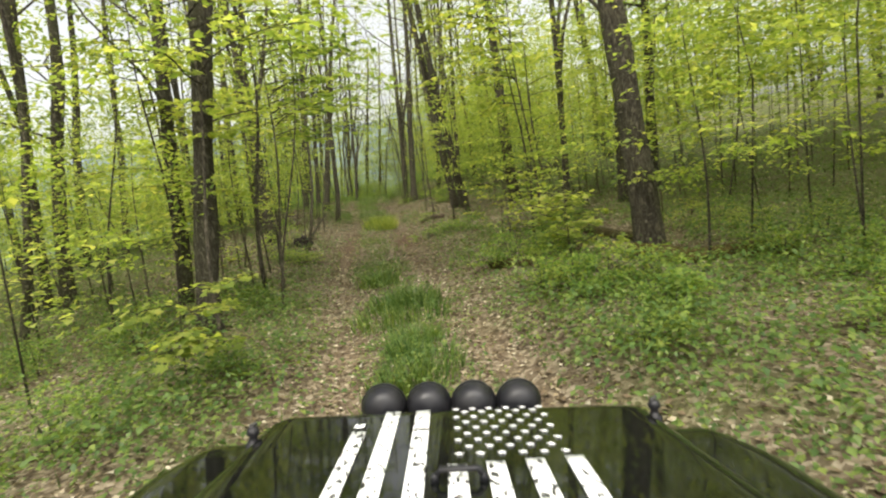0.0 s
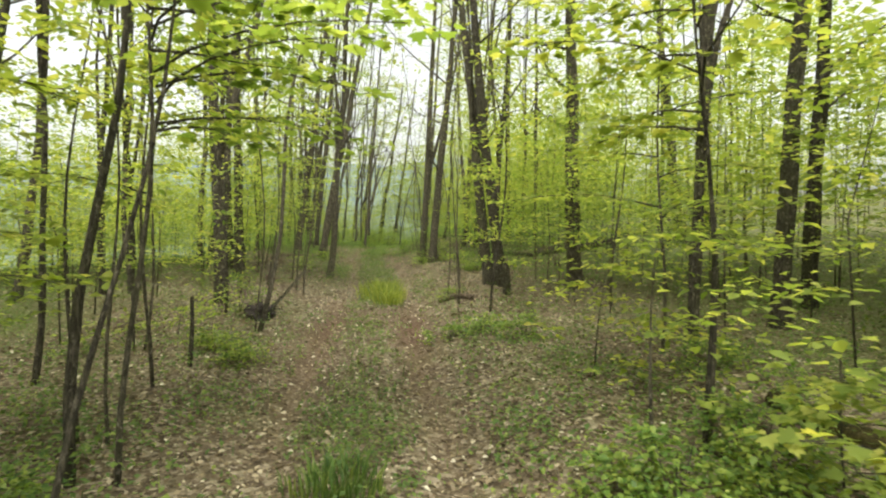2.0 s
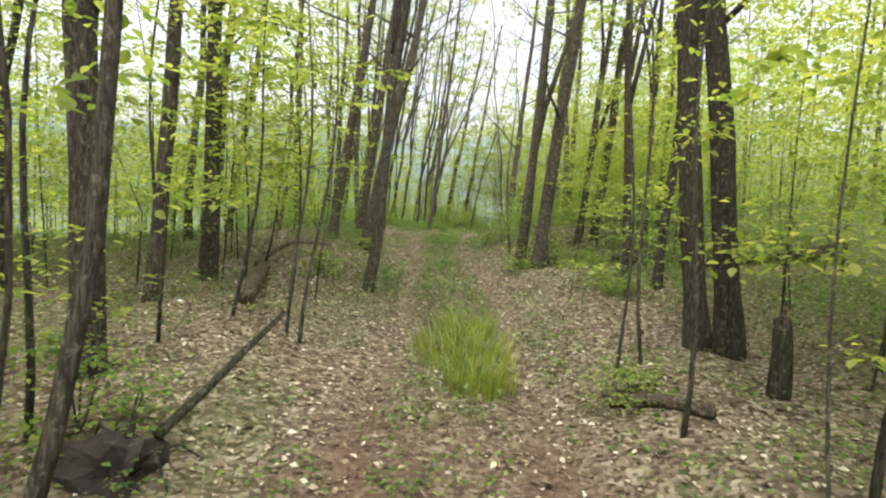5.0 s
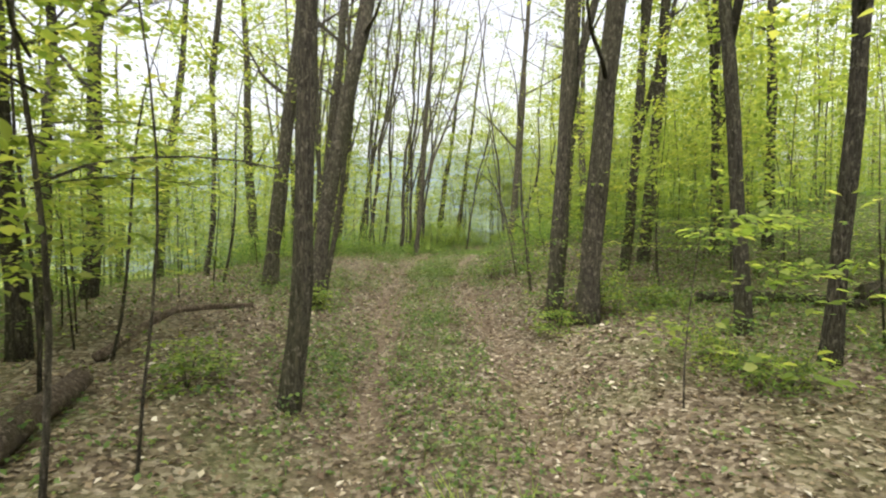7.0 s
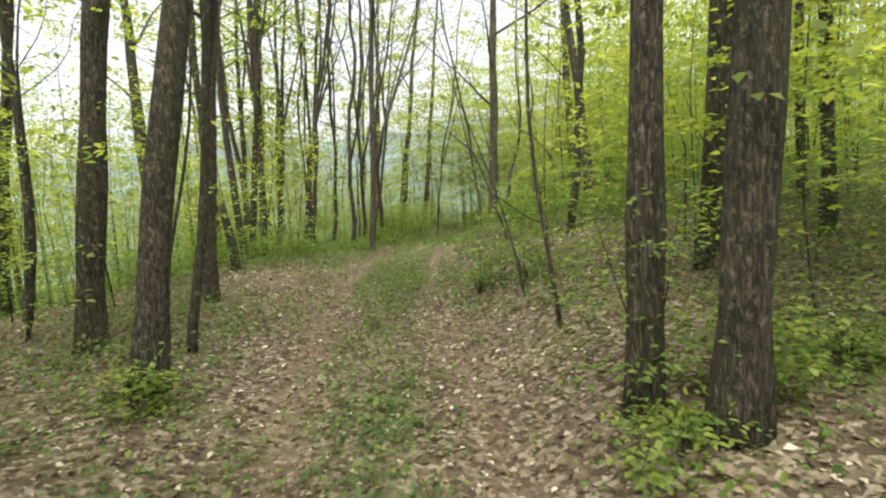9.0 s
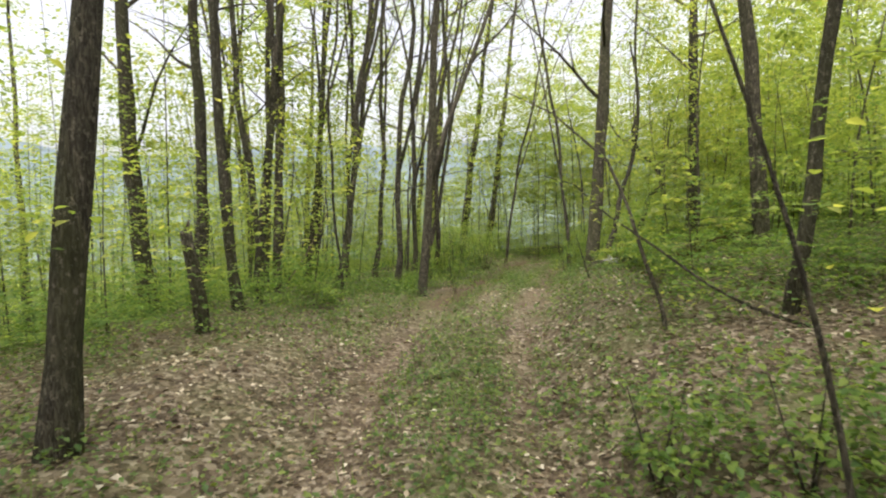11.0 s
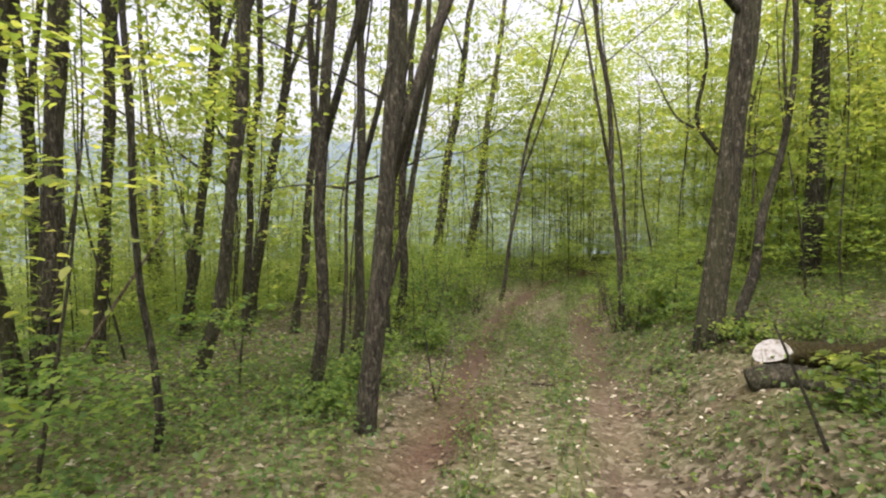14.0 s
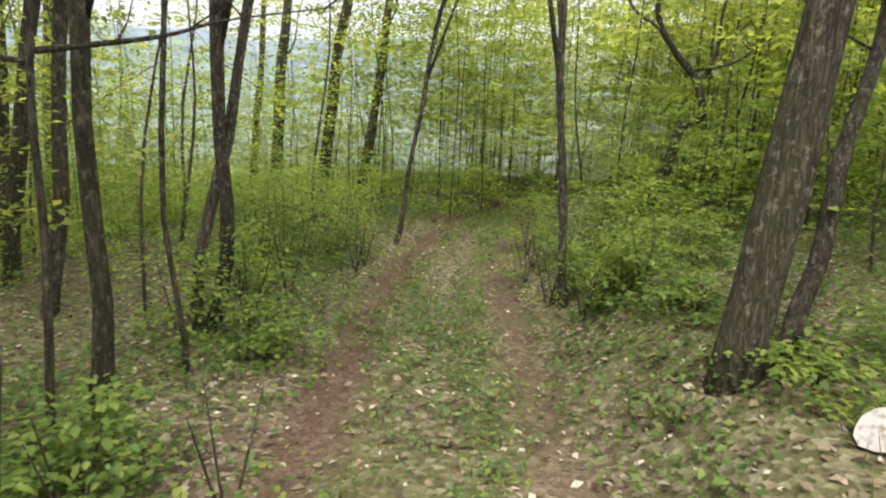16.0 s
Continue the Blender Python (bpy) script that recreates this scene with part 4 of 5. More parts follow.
thicket("valley_woods", "hazy green treetops on the slope towards the valley", wooded(140, 9.0, valley), MID, (6, 11), (1.8, 2.6), LEAF, 0.34)
thicket("far_shrubs", "distant low green shrubs covering the forest floor", wooded(430, 0.5, low_cover), BUSH, (0.5, 1.9), (0.9, 1.6), LEAF, 0.6)


# ---- the floor's cover ----
def scatter(n, half, y0, y1, r):
    y = r.uniform(y0, y1, n)
    u = r.normal(0, half, n)
    return trail_x(y) + u, y, u


def leaf_litter():
    r = np.random.default_rng(5)
    x, y, u = scatter(150000, 4.0, 1.5, 47, r)
    rutted = np.exp(-(((np.abs(u) - 0.74) / 0.28) ** 2)) * smoothstep(y, 30, 34)
    keep = (r.random(len(x)) < (1 - 0.45 * np.exp(-((u / 0.35) ** 2))) * (1 - 0.8 * rutted) * (1 - 0.25 * smoothstep(y, 30, 35)) * (1 - 0.5 * np.exp(-((u / 1.3) ** 2) - ((y - 15.3) / 2.2) ** 2))) & (np.abs(u) < 13)
    x, y = x[keep], y[keep]
    n = len(x)
    pos = np.stack([x, y, land(x, y) + 0.004 + 0.03 * r.random(n) ** 2], 1)
    w = r.random(n) * 6.283
    aim = np.stack([np.cos(w), np.sin(w), r.normal(0, 0.25, n)], 1)
    up = np.stack([r.normal(0, 0.38, n), r.normal(0, 0.38, n), np.ones(n)], 1)
    v, t = leaves(pos, aim, up, 0.03 + 0.052 * r.random(n) ** 1.5, 0.3)
    tagged(new("leaf_litter", array_mesh("leaf_litter", v, t, LITTER)), "dry tan and brown fallen leaves covering the ground", "leaf litter", kind="stuff")


def green_chance(x, y, u):
    a = np.abs(u)
    strip = np.where(y < 33, np.exp(-((u / 0.55) ** 2)), np.exp(-(((a - 0.36) / 0.15) ** 2)))
    mid = 0.95 * strip * (0.05 + 0.95 * patchy(x, y, 2.1)) * np.interp(y, TRAIL_GREEN[0], TRAIL_GREEN[1])
    start = 1.1 * np.exp(-(((y - 5) / 7.5) ** 2)) * smoothstep(a, 0.8, 1.5) * np.where(u > 0, 0.25 + 0.9 * patchy(x, y, 2.4), 0.2 + 0.9 * patchy(x, y, 2.4) ** 1.5)
    late = 0.95 * smoothstep(y, 29, 33) * smoothstep(a, 1.0, 1.5) * (0.35 + 0.65 * patchy(x, y)) * np.where(u < -2.6, 0.32, 0.9)
    wild = (0.46 - 0.22 * np.exp(-(((y - 15) / 4.5) ** 2)) + 0.34 * smoothstep(y, 18, 23)) * patchy(x, y) ** 2 + np.where((u < 0) & (y > 28), 0.15, 0.6) * smoothstep(a, 4, 9) + 0.4 * smoothstep(u, 2.6, 4.2) * smoothstep(y, 18, 21) * smoothstep(-y, -36, -31)
    return np.clip(np.maximum.reduce([mid, start, late, wild]), 0, 1)


def herbs():
    r = np.random.default_rng(6)
    x, y, u = scatter(74000, 3.6, 1.5, 47, r)
    fx, fu = r.uniform(2, 52, 30000), r.choice((-1, 1), 30000) * r.uniform(4, 15, 30000)
    x, y, u = np.concatenate([x, trail_x(fx) + fu]), np.concatenate([y, fx]), np.concatenate([u, fu])
    keep = (r.random(len(x)) < green_chance(x, y, u)) & (np.exp(-(((np.abs(u) - 0.74) / 0.2) ** 2)) < 0.45 + 0.6 * patchy(x, y, 2.3) ** 2 + 0.75 * np.exp(-(((y - 4) / 6) ** 2)) * patchy(x, y, 3.1))
    keep &= np.hypot(x - 0.2, y - 35.8) > 0.5
    for (ax, ay), (bx, by) in (((3.15, 10.3), (3.5, 8.1)), ((2.8, 7.45), (3.45, 6.5)), ((1.2, 8.8), (1.65, 7.7)), ((0.4, 17.4), (1.1, 16.7)), ((-0.2, 35.5), (1.6, 35.25)), ((0.5, 35.9), (1.8, 36.0))):
        q = np.clip(((x - ax) * (bx - ax) + (y - ay) * (by - ay)) / ((bx - ax) ** 2 + (by - ay) ** 2), 0, 1)
        keep &= np.hypot(x - ax - q * (bx - ax), y - ay - q * (by - ay)) > 0.5
    x, y, u = x[keep], y[keep], u[keep]
    n, k = len(x), 7
    tall = (0.07 + 0.24 * r.random(n) ** 1.6 + 0.16 * np.exp(-(((y - 5) / 5) ** 2)) * (np.abs(u) > 1.2)) * np.where(np.abs(u) < 0.6, 0.8, 1.0)
    X, Y, T = (np.repeat(q, k) for q in (x, y, tall))
    w = r.random(n * k) * 6.283
    reach = T * (0.25 + 0.5 * r.random(n * k))
    pos = np.stack([X + np.cos(w) * reach, Y + np.sin(w) * reach, land(X, Y) + T * (0.35 + 0.65 * r.random(n * k))], 1)
    aim = np.stack([np.cos(w), np.sin(w), r.normal(-0.1, 0.35, n * k)], 1)
    up = np.stack([r.normal(0, 0.3, n * k), r.normal(0, 0.3, n * k), np.ones(n * k)], 1)
    v, t = leaves(pos, aim, up, (0.026 + 0.04 * r.random(n * k)) * (0.8 + T), 0.34)
    tagged(new("undergrowth", array_mesh("undergrowth", v, t, HERB)), "low green herbs and seedlings growing through the litter", "undergrowth", kind="stuff")


def grass():
    r = np.random.default_rng(8)
    x, y, u = scatter(28000, 1.6, 1.5, 48, r)
    keep = r.random(len(x)) < np.clip(np.where(y < 33, np.exp(-((u / 0.45) ** 2)), np.exp(-(((np.abs(u) - 0.36) / 0.14) ** 2))) * np.interp(y, TRAIL_GREEN[0], TRAIL_GREEN[1]) + 0.45 * green_chance(x, y, u), 0, 1) * (0.3 + 0.7 * patchy(x, y, 1.7))
    x, y = x[keep], y[keep]
    n = len(x)
    w = r.random(n) * 6.283
    h = 0.07 + 0.14 * r.random(n)
    base = np.stack([x, y, land(x, y) - 0.01], 1)
    side = np.stack([np.cos(w), np.sin(w), 0 * w], 1) * 0.005
    lean = np.stack([-np.sin(w), np.cos(w), 0 * w], 1) * (h * r.uniform(0.1, 0.8, n))[:, None]
    tip = base + lean + np.stack([0 * h, 0 * h, h], 1)
    v = np.stack([base - side, base + side, tip], 1).reshape(-1, 3)
    t = np.arange(3 * n).reshape(-1, 3)
    tagged(new("grass", array_mesh("grass", v, t, HERB)), "thin fresh grass between the wheel ruts", "grass", kind="stuff")


leaf_litter()
herbs()
grass()


# ---- fallen wood ----
def fallen(name, label, category, points, d, mat, taper=0.75, cut=False, sink=0.3):
    """A log or branch that lies along the ground through (x, y, lift) points."""
    global count
    count += 1
    root = thing(name, label, category, at=(points[0][0], points[0][1], float(land(points[0][0], points[0][1]))))
    o = root.location
    dense = []
    for (x0, y0, l0), (x1, y1, l1) in zip(points, points[1:]):
        for i in range(6):
            q = i / 6
            dense.append((x0 + (x1 - x0) * q, y0 + (y1 - y0) * q, l0 + (l1 - l0) * q))
    dense.append(points[-1])
    n = len(dense)
    pts = [Vector((x, y, float(land(x, y)) + l + d / 2 * (1 - sink))) - o for x, y, l in dense]
    v, f = tube(pts, [d / 2 * (1 - (1 - taper) * i / (n - 1)) for i in range(n)], 14, 0.07, count)
    if cut:
        # the saw went through at a slant
        a, nrm = (pts[1] - pts[0]).normalized(), Vector((-0.60, -0.66, 0.45))
        for k in range(14):
            v[k] = v[k] - a * ((v[k] - pts[0]).dot(nrm) / a.dot(nrm))
        ring = [pts[0] + (q - pts[0]) * 0.97 for q in v[:14]]
        fv = [q + nrm * 0.03 for q in ring] + [q - nrm * 0.02 for q in ring]
        ff = [tuple(range(14))] + [(k, k + 14, (k + 1) % 14 + 14, (k + 1) % 14) for k in range(14)]
        mesh_object("cut_face", fv, ff, CUTWOOD, root, smooth=False, label="pale freshly sawn end of the log")
    mesh_object("wood" if cut else "stem", v, f, mat, root)
    return root


def cut_material():
    m, nt, bsdf = material("sawn_wood")
    v = coords(nt)
    rings = add(nt, "ShaderNodeTexNoise", Scale=22.0, Detail=5.0)
    nt.links.new(v, rings.inputs["Vector"])
    c = ramp_node(nt, rings.outputs["Fac"], [(0.34, (0.15, 0.12, 0.085)), (0.52, (0.36, 0.345, 0.315))])
    nt.links.new(c.outputs["Color"], bsdf.inputs["Base Color"])
    bsdf.inputs["Roughness"].default_value = 0.8
    return m


CUTWOOD = cut_material()
MOSSWOOD = bark_material("mossy_bark", (0.028, 0.022, 0.007), (0.125, 0.10, 0.028), 0.6)
fallen("cut_log", "sawn log with mossy brown bark and a pale cut end", "log", [(0.41, 36.1, 0.04), (1.39, 36.15, 0.06), (2.99, 36.4, 0.05)], 0.205, MOSSWOOD, 0.95, True)
fallen("fallen_log", "rotting dark log beside the trail under shrubs", "log", [(-0.08, 35.5, 0.0), (0.6, 35.35, 0.0), (1.6, 35.2, 0.0)], 0.19, BARK, 0.85)
fallen("fallen_branch", "thin dark stick leaning up out of the litter", "branch", [(-0.25, 34.27, 0.0), (-0.33, 34.41, 0.38), (-0.41, 34.56, 0.76)], 0.024, BARK, 0.6)
fallen("fallen_log", "mossy rotting log lying at the foot of a tree", "log", [(2.9, 7.35, 0.02), (3.4, 6.6, 0.0), (4.2, 5.9, 0.02)], 0.22, MOSSWOOD, 0.8)
fallen("fallen_log", "mossy broken log on the leaf litter", "log", [(3.15, 10.2, 0.0), (3.35, 9.2, 0.0), (3.5, 8.2, 0.0)], 0.18, MOSSWOOD, 0.8)
fallen("fallen_log", "short brown broken log at the trail edge", "log", [(0.38, 17.3, 0.0), (1.05, 16.85, 0.0)], 0.13, DEADWOOD, 0.9)
fallen("fallen_log", "short dark mossy log beside the wheel rut", "log", [(1.2, 8.75, 0.02), (1.42, 8.3, 0.03), (1.62, 7.85, 0.0)], 0.15, MOSSWOOD, 0.85)
fallen("fallen_log", "thick dark rotting log across the hillside floor", "log", [(3.9, 24.35, 0.0), (5.2, 24.75, 0.05), (6.75, 25.1, 0.12)], 0.30, BARK, 0.8)
fallen("fallen_log", "dark weathered log lying in the green herbs", "log", [(1.95, 24.7, 0.02), (2.7, 24.55, 0.05), (3.7, 24.0, 0.03)], 0.14, BARK, 0.8)
fallen("fallen_branch", "curved dead branch lying on leaf litter", "branch", [(-4.85, 22.3, 0.02), (-4.5, 23.2, 0.28), (-4, 24.2, 0.10)], 0.10, DEADWOOD, 0.6)
fallen("fallen_log", "thick weathered log in the leaf litter", "log", [(-3.7, 19.2, 0.02), (-4, 20.2, 0.02), (-4.35, 21.4, 0.04)], 0.24, DEADWOOD, 0.8)
fallen("fallen_log", "dark dead limb rising from an upturned root", "branch", [(-2.75, 15.7, 0.16), (-2.6, 16.3, 0.42), (-2.4, 16.9, 0.75)], 0.07, BARK, 0.6)
fallen("fallen_branch", "thin dead stick lying across the litter", "branch", [(-1.4, 15.6, 0.0), (-0.6, 15.8, 0.0), (-0.2, 15.75, 0.0)], 0.025, DEADWOOD, 0.5)
fallen("fallen_branch", "long thin dead pole leaning in the undergrowth", "branch", [(-5.6, 35.1, 0.0), (-5.2, 35.45, 0.62), (-4.88, 36.0, 1.5)], 0.035, DEADWOOD, 0.6)
fallen("fallen_branch", "thin dead stick on the grassy trail", "branch", [(-1.63, 37.1, 0.0), (-1.28, 37.05, 0.0)], 0.03, DEADWOOD, 0.6)


def root_clump(x, y):
    """The dark upturned root of a fallen stem."""
    z = float(land(x, y))
    root = thing("root_clump", "dark upturned root clump of a fallen stem", "tree root", at=(x, y, z - 0.12))
    r = random.Random(4)
    bm = bmesh.new()
    bmesh.ops.create_icosphere(bm, subdivisions=3, radius=0.24)
    for v in bm.verts:
        v.co *= 0.95 + 0.9 * noise.noise(v.co * 6) + 0.45 * noise.noise(v.co * 15)
        v.co.z = max(v.co.z + 0.14, 0)
    me = bpy.data.meshes.new("clod")
    bm.to_mesh(me)
    bm.free()
    me.materials.append(SOIL)
    new("clod", me).parent = root
    for k in range(9):
        w = r.random() * 6.28
        pts = [Vector((math.cos(w) * q, math.sin(w) * q, 0.18 + q * (r.random() - 0.2))) for q in (0.1, 0.2, 0.32, 0.45)]
        v, f = tube(pts, [0.02, 0.015, 0.01, 0.004], 6, 0.1, k)
        mesh_object("root", v, f, BARK, root)


def soil_material():
    m, nt, bsdf = material("dark_soil")
    n = add(nt, "ShaderNodeTexNoise", Scale=30.0, Detail=6.0)
    nt.links.new(coords(nt), n.inputs["Vector"])
    c = ramp_node(nt, n.outputs["Fac"], [(0.3, (0.006, 0.004, 0.003)), (0.7, (0.026, 0.018, 0.012))])
    nt.links.new(c.outputs["Color"], bsdf.inputs["Base Color"])
    bsdf.inputs["Roughness"].default_value = 0.95
    bumped(nt, bsdf, n.outputs["Fac"], 0.8, 0.02)
    return m


SOIL = soil_material()
root_clump(-2.85, 15.5)


def arching(points, d, label):
    """A thin bent stem that arches through the air, with leaves along it."""
    global count
    count += 1
    x, y, _ = points[0]
    root = thing("bent_sapling", label, "sapling", at=(x, y, float(land(x, y)) - 0.04))
    o = Vector((x, y, 0)) + Vector((0, 0, float(land(x, y))))
    pts = []
    for i in range(len(points) - 1):
        a, b = Vector(points[i]), Vector(points[i + 1])
        for k in range(5):
            q = k / 5
            c = a.lerp(b, q)
            pts.append(Vector((c.x - x, c.y - y, c.z)))
    e = Vector(points[-1])
    pts.append(Vector((e.x - x, e.y - y, e.z)))
    n = len(pts)
    v, f = tube(pts, [max(d / 2 * (1 - 0.8 * i / n), 0.004) for i in range(n)], 7, 0.05, count)
    mesh_object("stem", v, f, TWIG, root)
    r = np.random.default_rng(count)
    P, A, U = [], [], []
    for i in range(4, n):
        w = r.random() * 6.28
        p, a, u = spray(r, np.array(pts[i]), (math.cos(w), math.sin(w), 0.1), 0.35, 4)
        P.append(p), A.append(a), U.append(u)
    P, A, U = (np.concatenate(q) for q in (P, A, U))
    lv, lt = leaves(P, A, U, 0.04 + 0.035 * r.random(len(P)))
    new("foliage", array_mesh("foliage", lv, lt, LEAF)).parent = root


arching([(-0.06, 30.82, 0.0), (-0.11, 30.83, 0.28), (-0.27, 30.83, 0.73), (-0.39, 30.94, 1.21), (-0.55, 31.04, 1.64), (-0.78, 31.12, 1.87), (-1.04, 31.2, 2.13), (-1.49, 31.25, 2.37)], 0.05, "thin bent sapling arching over beside the trail")
arching([(1.07, 30.35, 0.0), (0.56, 30.5, 0.18), (0.25, 30.66, 0.36), (-0.15, 30.83, 0.69), (-0.54, 31.09, 1.0), (-0.82, 31.37, 1.32), (-1.1, 31.65, 1.43)], 0.035, "long bent shoot arching low over the shrubs")


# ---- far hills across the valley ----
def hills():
    m, nt, bsdf = material("far_forest_haze_glow")
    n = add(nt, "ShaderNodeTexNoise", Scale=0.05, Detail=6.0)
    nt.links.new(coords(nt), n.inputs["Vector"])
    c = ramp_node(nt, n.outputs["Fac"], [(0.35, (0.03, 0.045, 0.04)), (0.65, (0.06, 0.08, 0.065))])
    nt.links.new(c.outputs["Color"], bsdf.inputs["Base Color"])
    # air haze imitated by emission: greenish at the foot, bluer higher up
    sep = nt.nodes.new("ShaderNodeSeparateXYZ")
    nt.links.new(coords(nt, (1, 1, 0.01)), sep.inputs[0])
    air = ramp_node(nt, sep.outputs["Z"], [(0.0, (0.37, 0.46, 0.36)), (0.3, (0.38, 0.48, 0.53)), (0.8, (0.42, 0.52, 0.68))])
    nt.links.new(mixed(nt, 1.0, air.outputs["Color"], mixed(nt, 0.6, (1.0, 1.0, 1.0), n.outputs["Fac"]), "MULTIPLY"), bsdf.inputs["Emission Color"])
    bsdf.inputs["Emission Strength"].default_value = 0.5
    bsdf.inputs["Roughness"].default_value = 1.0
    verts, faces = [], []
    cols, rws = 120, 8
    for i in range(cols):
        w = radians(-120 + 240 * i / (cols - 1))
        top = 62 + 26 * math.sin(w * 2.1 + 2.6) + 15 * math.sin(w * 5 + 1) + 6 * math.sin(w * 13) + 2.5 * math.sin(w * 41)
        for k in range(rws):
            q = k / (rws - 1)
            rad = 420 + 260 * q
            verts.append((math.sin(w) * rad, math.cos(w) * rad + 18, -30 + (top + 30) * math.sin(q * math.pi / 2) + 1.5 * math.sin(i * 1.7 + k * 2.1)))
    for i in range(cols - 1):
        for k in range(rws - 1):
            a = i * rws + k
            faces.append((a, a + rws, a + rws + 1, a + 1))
    tagged(mesh_object("backdrop", verts, faces, m), "wooded hills across the valley with blue-green haze painted in as glow", "hills", kind="structure")


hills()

for bx, by, bh in ((0.07, 38.9, 0.75), (0.47, 38.6, 0.7), (0.02, 39.8, 0.9), (0.62, 40.2, 1.0), (-2.98, 39.1, 1.0), (-2.78, 40, 1.3), (-3.38, 38.5, 0.8)):
    bush(bx, by, bh)

low = random.Random(21)
for _ in range(52):
    by = low.uniform(2.6, 9.0)
    side = low.choice((-1, 1, 1))
    bx = float(trail_x(by)) + side * low.uniform(1.6, 5.6)
    if not (2.4 < bx < 3.9 and 6.0 < by):
        bush(bx, by, low.uniform(0.25, 0.55))
for _ in range(16):
    ty = low.uniform(3.4, 9.5)
    tuft(float(trail_x(ty)) + low.uniform(-0.35, 0.35), ty, low.uniform(0.16, 0.32), 150, low.uniform(0.2, 0.4), HERB, "fresh green grass clump between the wheel ruts")


# ---- the vehicle on the trail, standing where the drive begins ----
def paint(name, colour, rough, coat=0.0, metal=0.0, dust=0.15, gloss=0.5):
    m, nt, bsdf = material(name)
    v = coords(nt)
    n = add(nt, "ShaderNodeTexNoise", Scale=14.0, Detail=6.0, Roughness=0.6)
    nt.links.new(v, n.inputs["Vector"])
    c = ramp_node(nt, n.outputs["Fac"], [(0.45, colour), (0.85, tuple(min(1, a + dust * b) for a, b in zip(colour, (0.20, 0.17, 0.13))))])
    nt.links.new(c.outputs["Color"], bsdf.inputs["Base Color"])
    rr = ramp_node(nt, n.outputs["Fac"], [(0.35, (rough,) * 3), (0.8, (min(1, rough * 2 + 0.03),) * 3)])
    nt.links.new(rr.outputs["Color"], bsdf.inputs["Roughness"])
    bsdf.inputs["Coat Weight"].default_value = coat
    bsdf.inputs["Coat Roughness"].default_value = 0.05
    bsdf.inputs["Metallic"].default_value = metal
    bsdf.inputs["Specular IOR Level"].default_value = gloss
    return m


BODY = paint("black_paint", (0.004, 0.0045, 0.004), 0.03, 0.0, dust=0.015, gloss=0.38)
PLASTIC = paint("black_plastic", (0.008, 0.008, 0.010), 0.32, dust=0.04, gloss=0.3)
RUBBER = paint("tyre_rubber", (0.014, 0.014, 0.014), 0.75, dust=0.5)
STEEL = paint("dark_steel", (0.05, 0.05, 0.05), 0.4, metal=0.8)


def decal_material():
    m, nt, bsdf = material("white_decal")
    v = coords(nt, (1, 0.45, 1))
    n = add(nt, "ShaderNodeTexNoise", Scale=52.0, Detail=2.0, Roughness=0.5)
    nt.links.new(v, n.inputs["Vector"])
    c = ramp_node(nt, n.outputs["Fac"], [(0.405, (0.012, 0.012, 0.012)), (0.42, (0.80, 0.81, 0.80))])
    nt.links.new(c.outputs["Color"], bsdf.inputs["Base Color"])
    bsdf.inputs["Roughness"].default_value = 0.35
    return m


DECAL = decal_material()


def hood_z(x, y):
    half = 0.60 + 0.05 * (2.09 - y)
    e = max(abs(x - 0.035) - half, 0) / 0.15
    f = max(y - 2.02, 0) / 0.07
    return -0.58 - 0.012 * x * x - 0.11 * e * e - 0.025 * f * f


def sheet(name, nx, ny, at, mat, parent, thick=0.015, label=""):
    """A bent panel with thickness: at(u, v) gives its upper face."""
    top = [at(i / nx, j / ny) for j in range(ny + 1) for i in range(nx + 1)]
    verts = top + [(x, y, z - thick) for x, y, z in top]
    n = len(top)
    w = nx + 1
    faces = []
    for j in range(ny):
        for i in range(nx):
            a = j * w + i
            faces.append((a, a + 1, a + w + 1, a + w))
            faces.append((n + a, n + a + w, n + a + w + 1, n + a + 1))
    edge = [i for i in range(nx)] + [nx + j * w for j in range(ny)] + [ny * w + nx - i for i in range(nx)] + [(ny - j) * w for j in range(ny)]
    for a, b in zip(edge, edge[1:] + edge[:1]):
        faces.append((a, a + n, b + n, b))
    return mesh_object(name, verts, faces, mat, parent, label=label)


def block(name, x0, x1, y0, y1, z0, z1, mat, parent, bevel=0.02, label=""):
    bm = bmesh.new()
    bmesh.ops.create_cube(bm, size=1)
    for v in bm.verts:
        v.co = Vector(((x0 + x1) / 2 + v.co.x * (x1 - x0), (y0 + y1) / 2 + v.co.y * (y1 - y0), (z0 + z1) / 2 + v.co.z * (z1 - z0)))
    bmesh.ops.bevel(bm, geom=bm.edges[:], offset=bevel, segments=3, affect="EDGES")
    me = bpy.data.meshes.new(name)
    bm.to_mesh(me)
    bm.free()
    me.materials.append(mat)
    ob = new(name, me)
    ob.parent = parent
    return tagged(ob, label=label)


def lathe(name, profile, mat, parent, m, sides=28, label=""):
    """A turned part about its own z axis, laid at m."""
    verts, faces = [], []
    for rr, z in profile:
        for k in range(sides):
            w = 2 * math.pi * k / sides
            verts.append(m @ Vector((rr * math.cos(w), rr * math.sin(w), z)))
    for i in range(len(profile) - 1):
        for k in range(sides):
            j = (k + 1) % sides
            faces.append((i * sides + k, i * sides + j, (i + 1) * sides + j, (i + 1) * sides + k))
    return mesh_object(name, verts, faces, mat, parent, label=label)


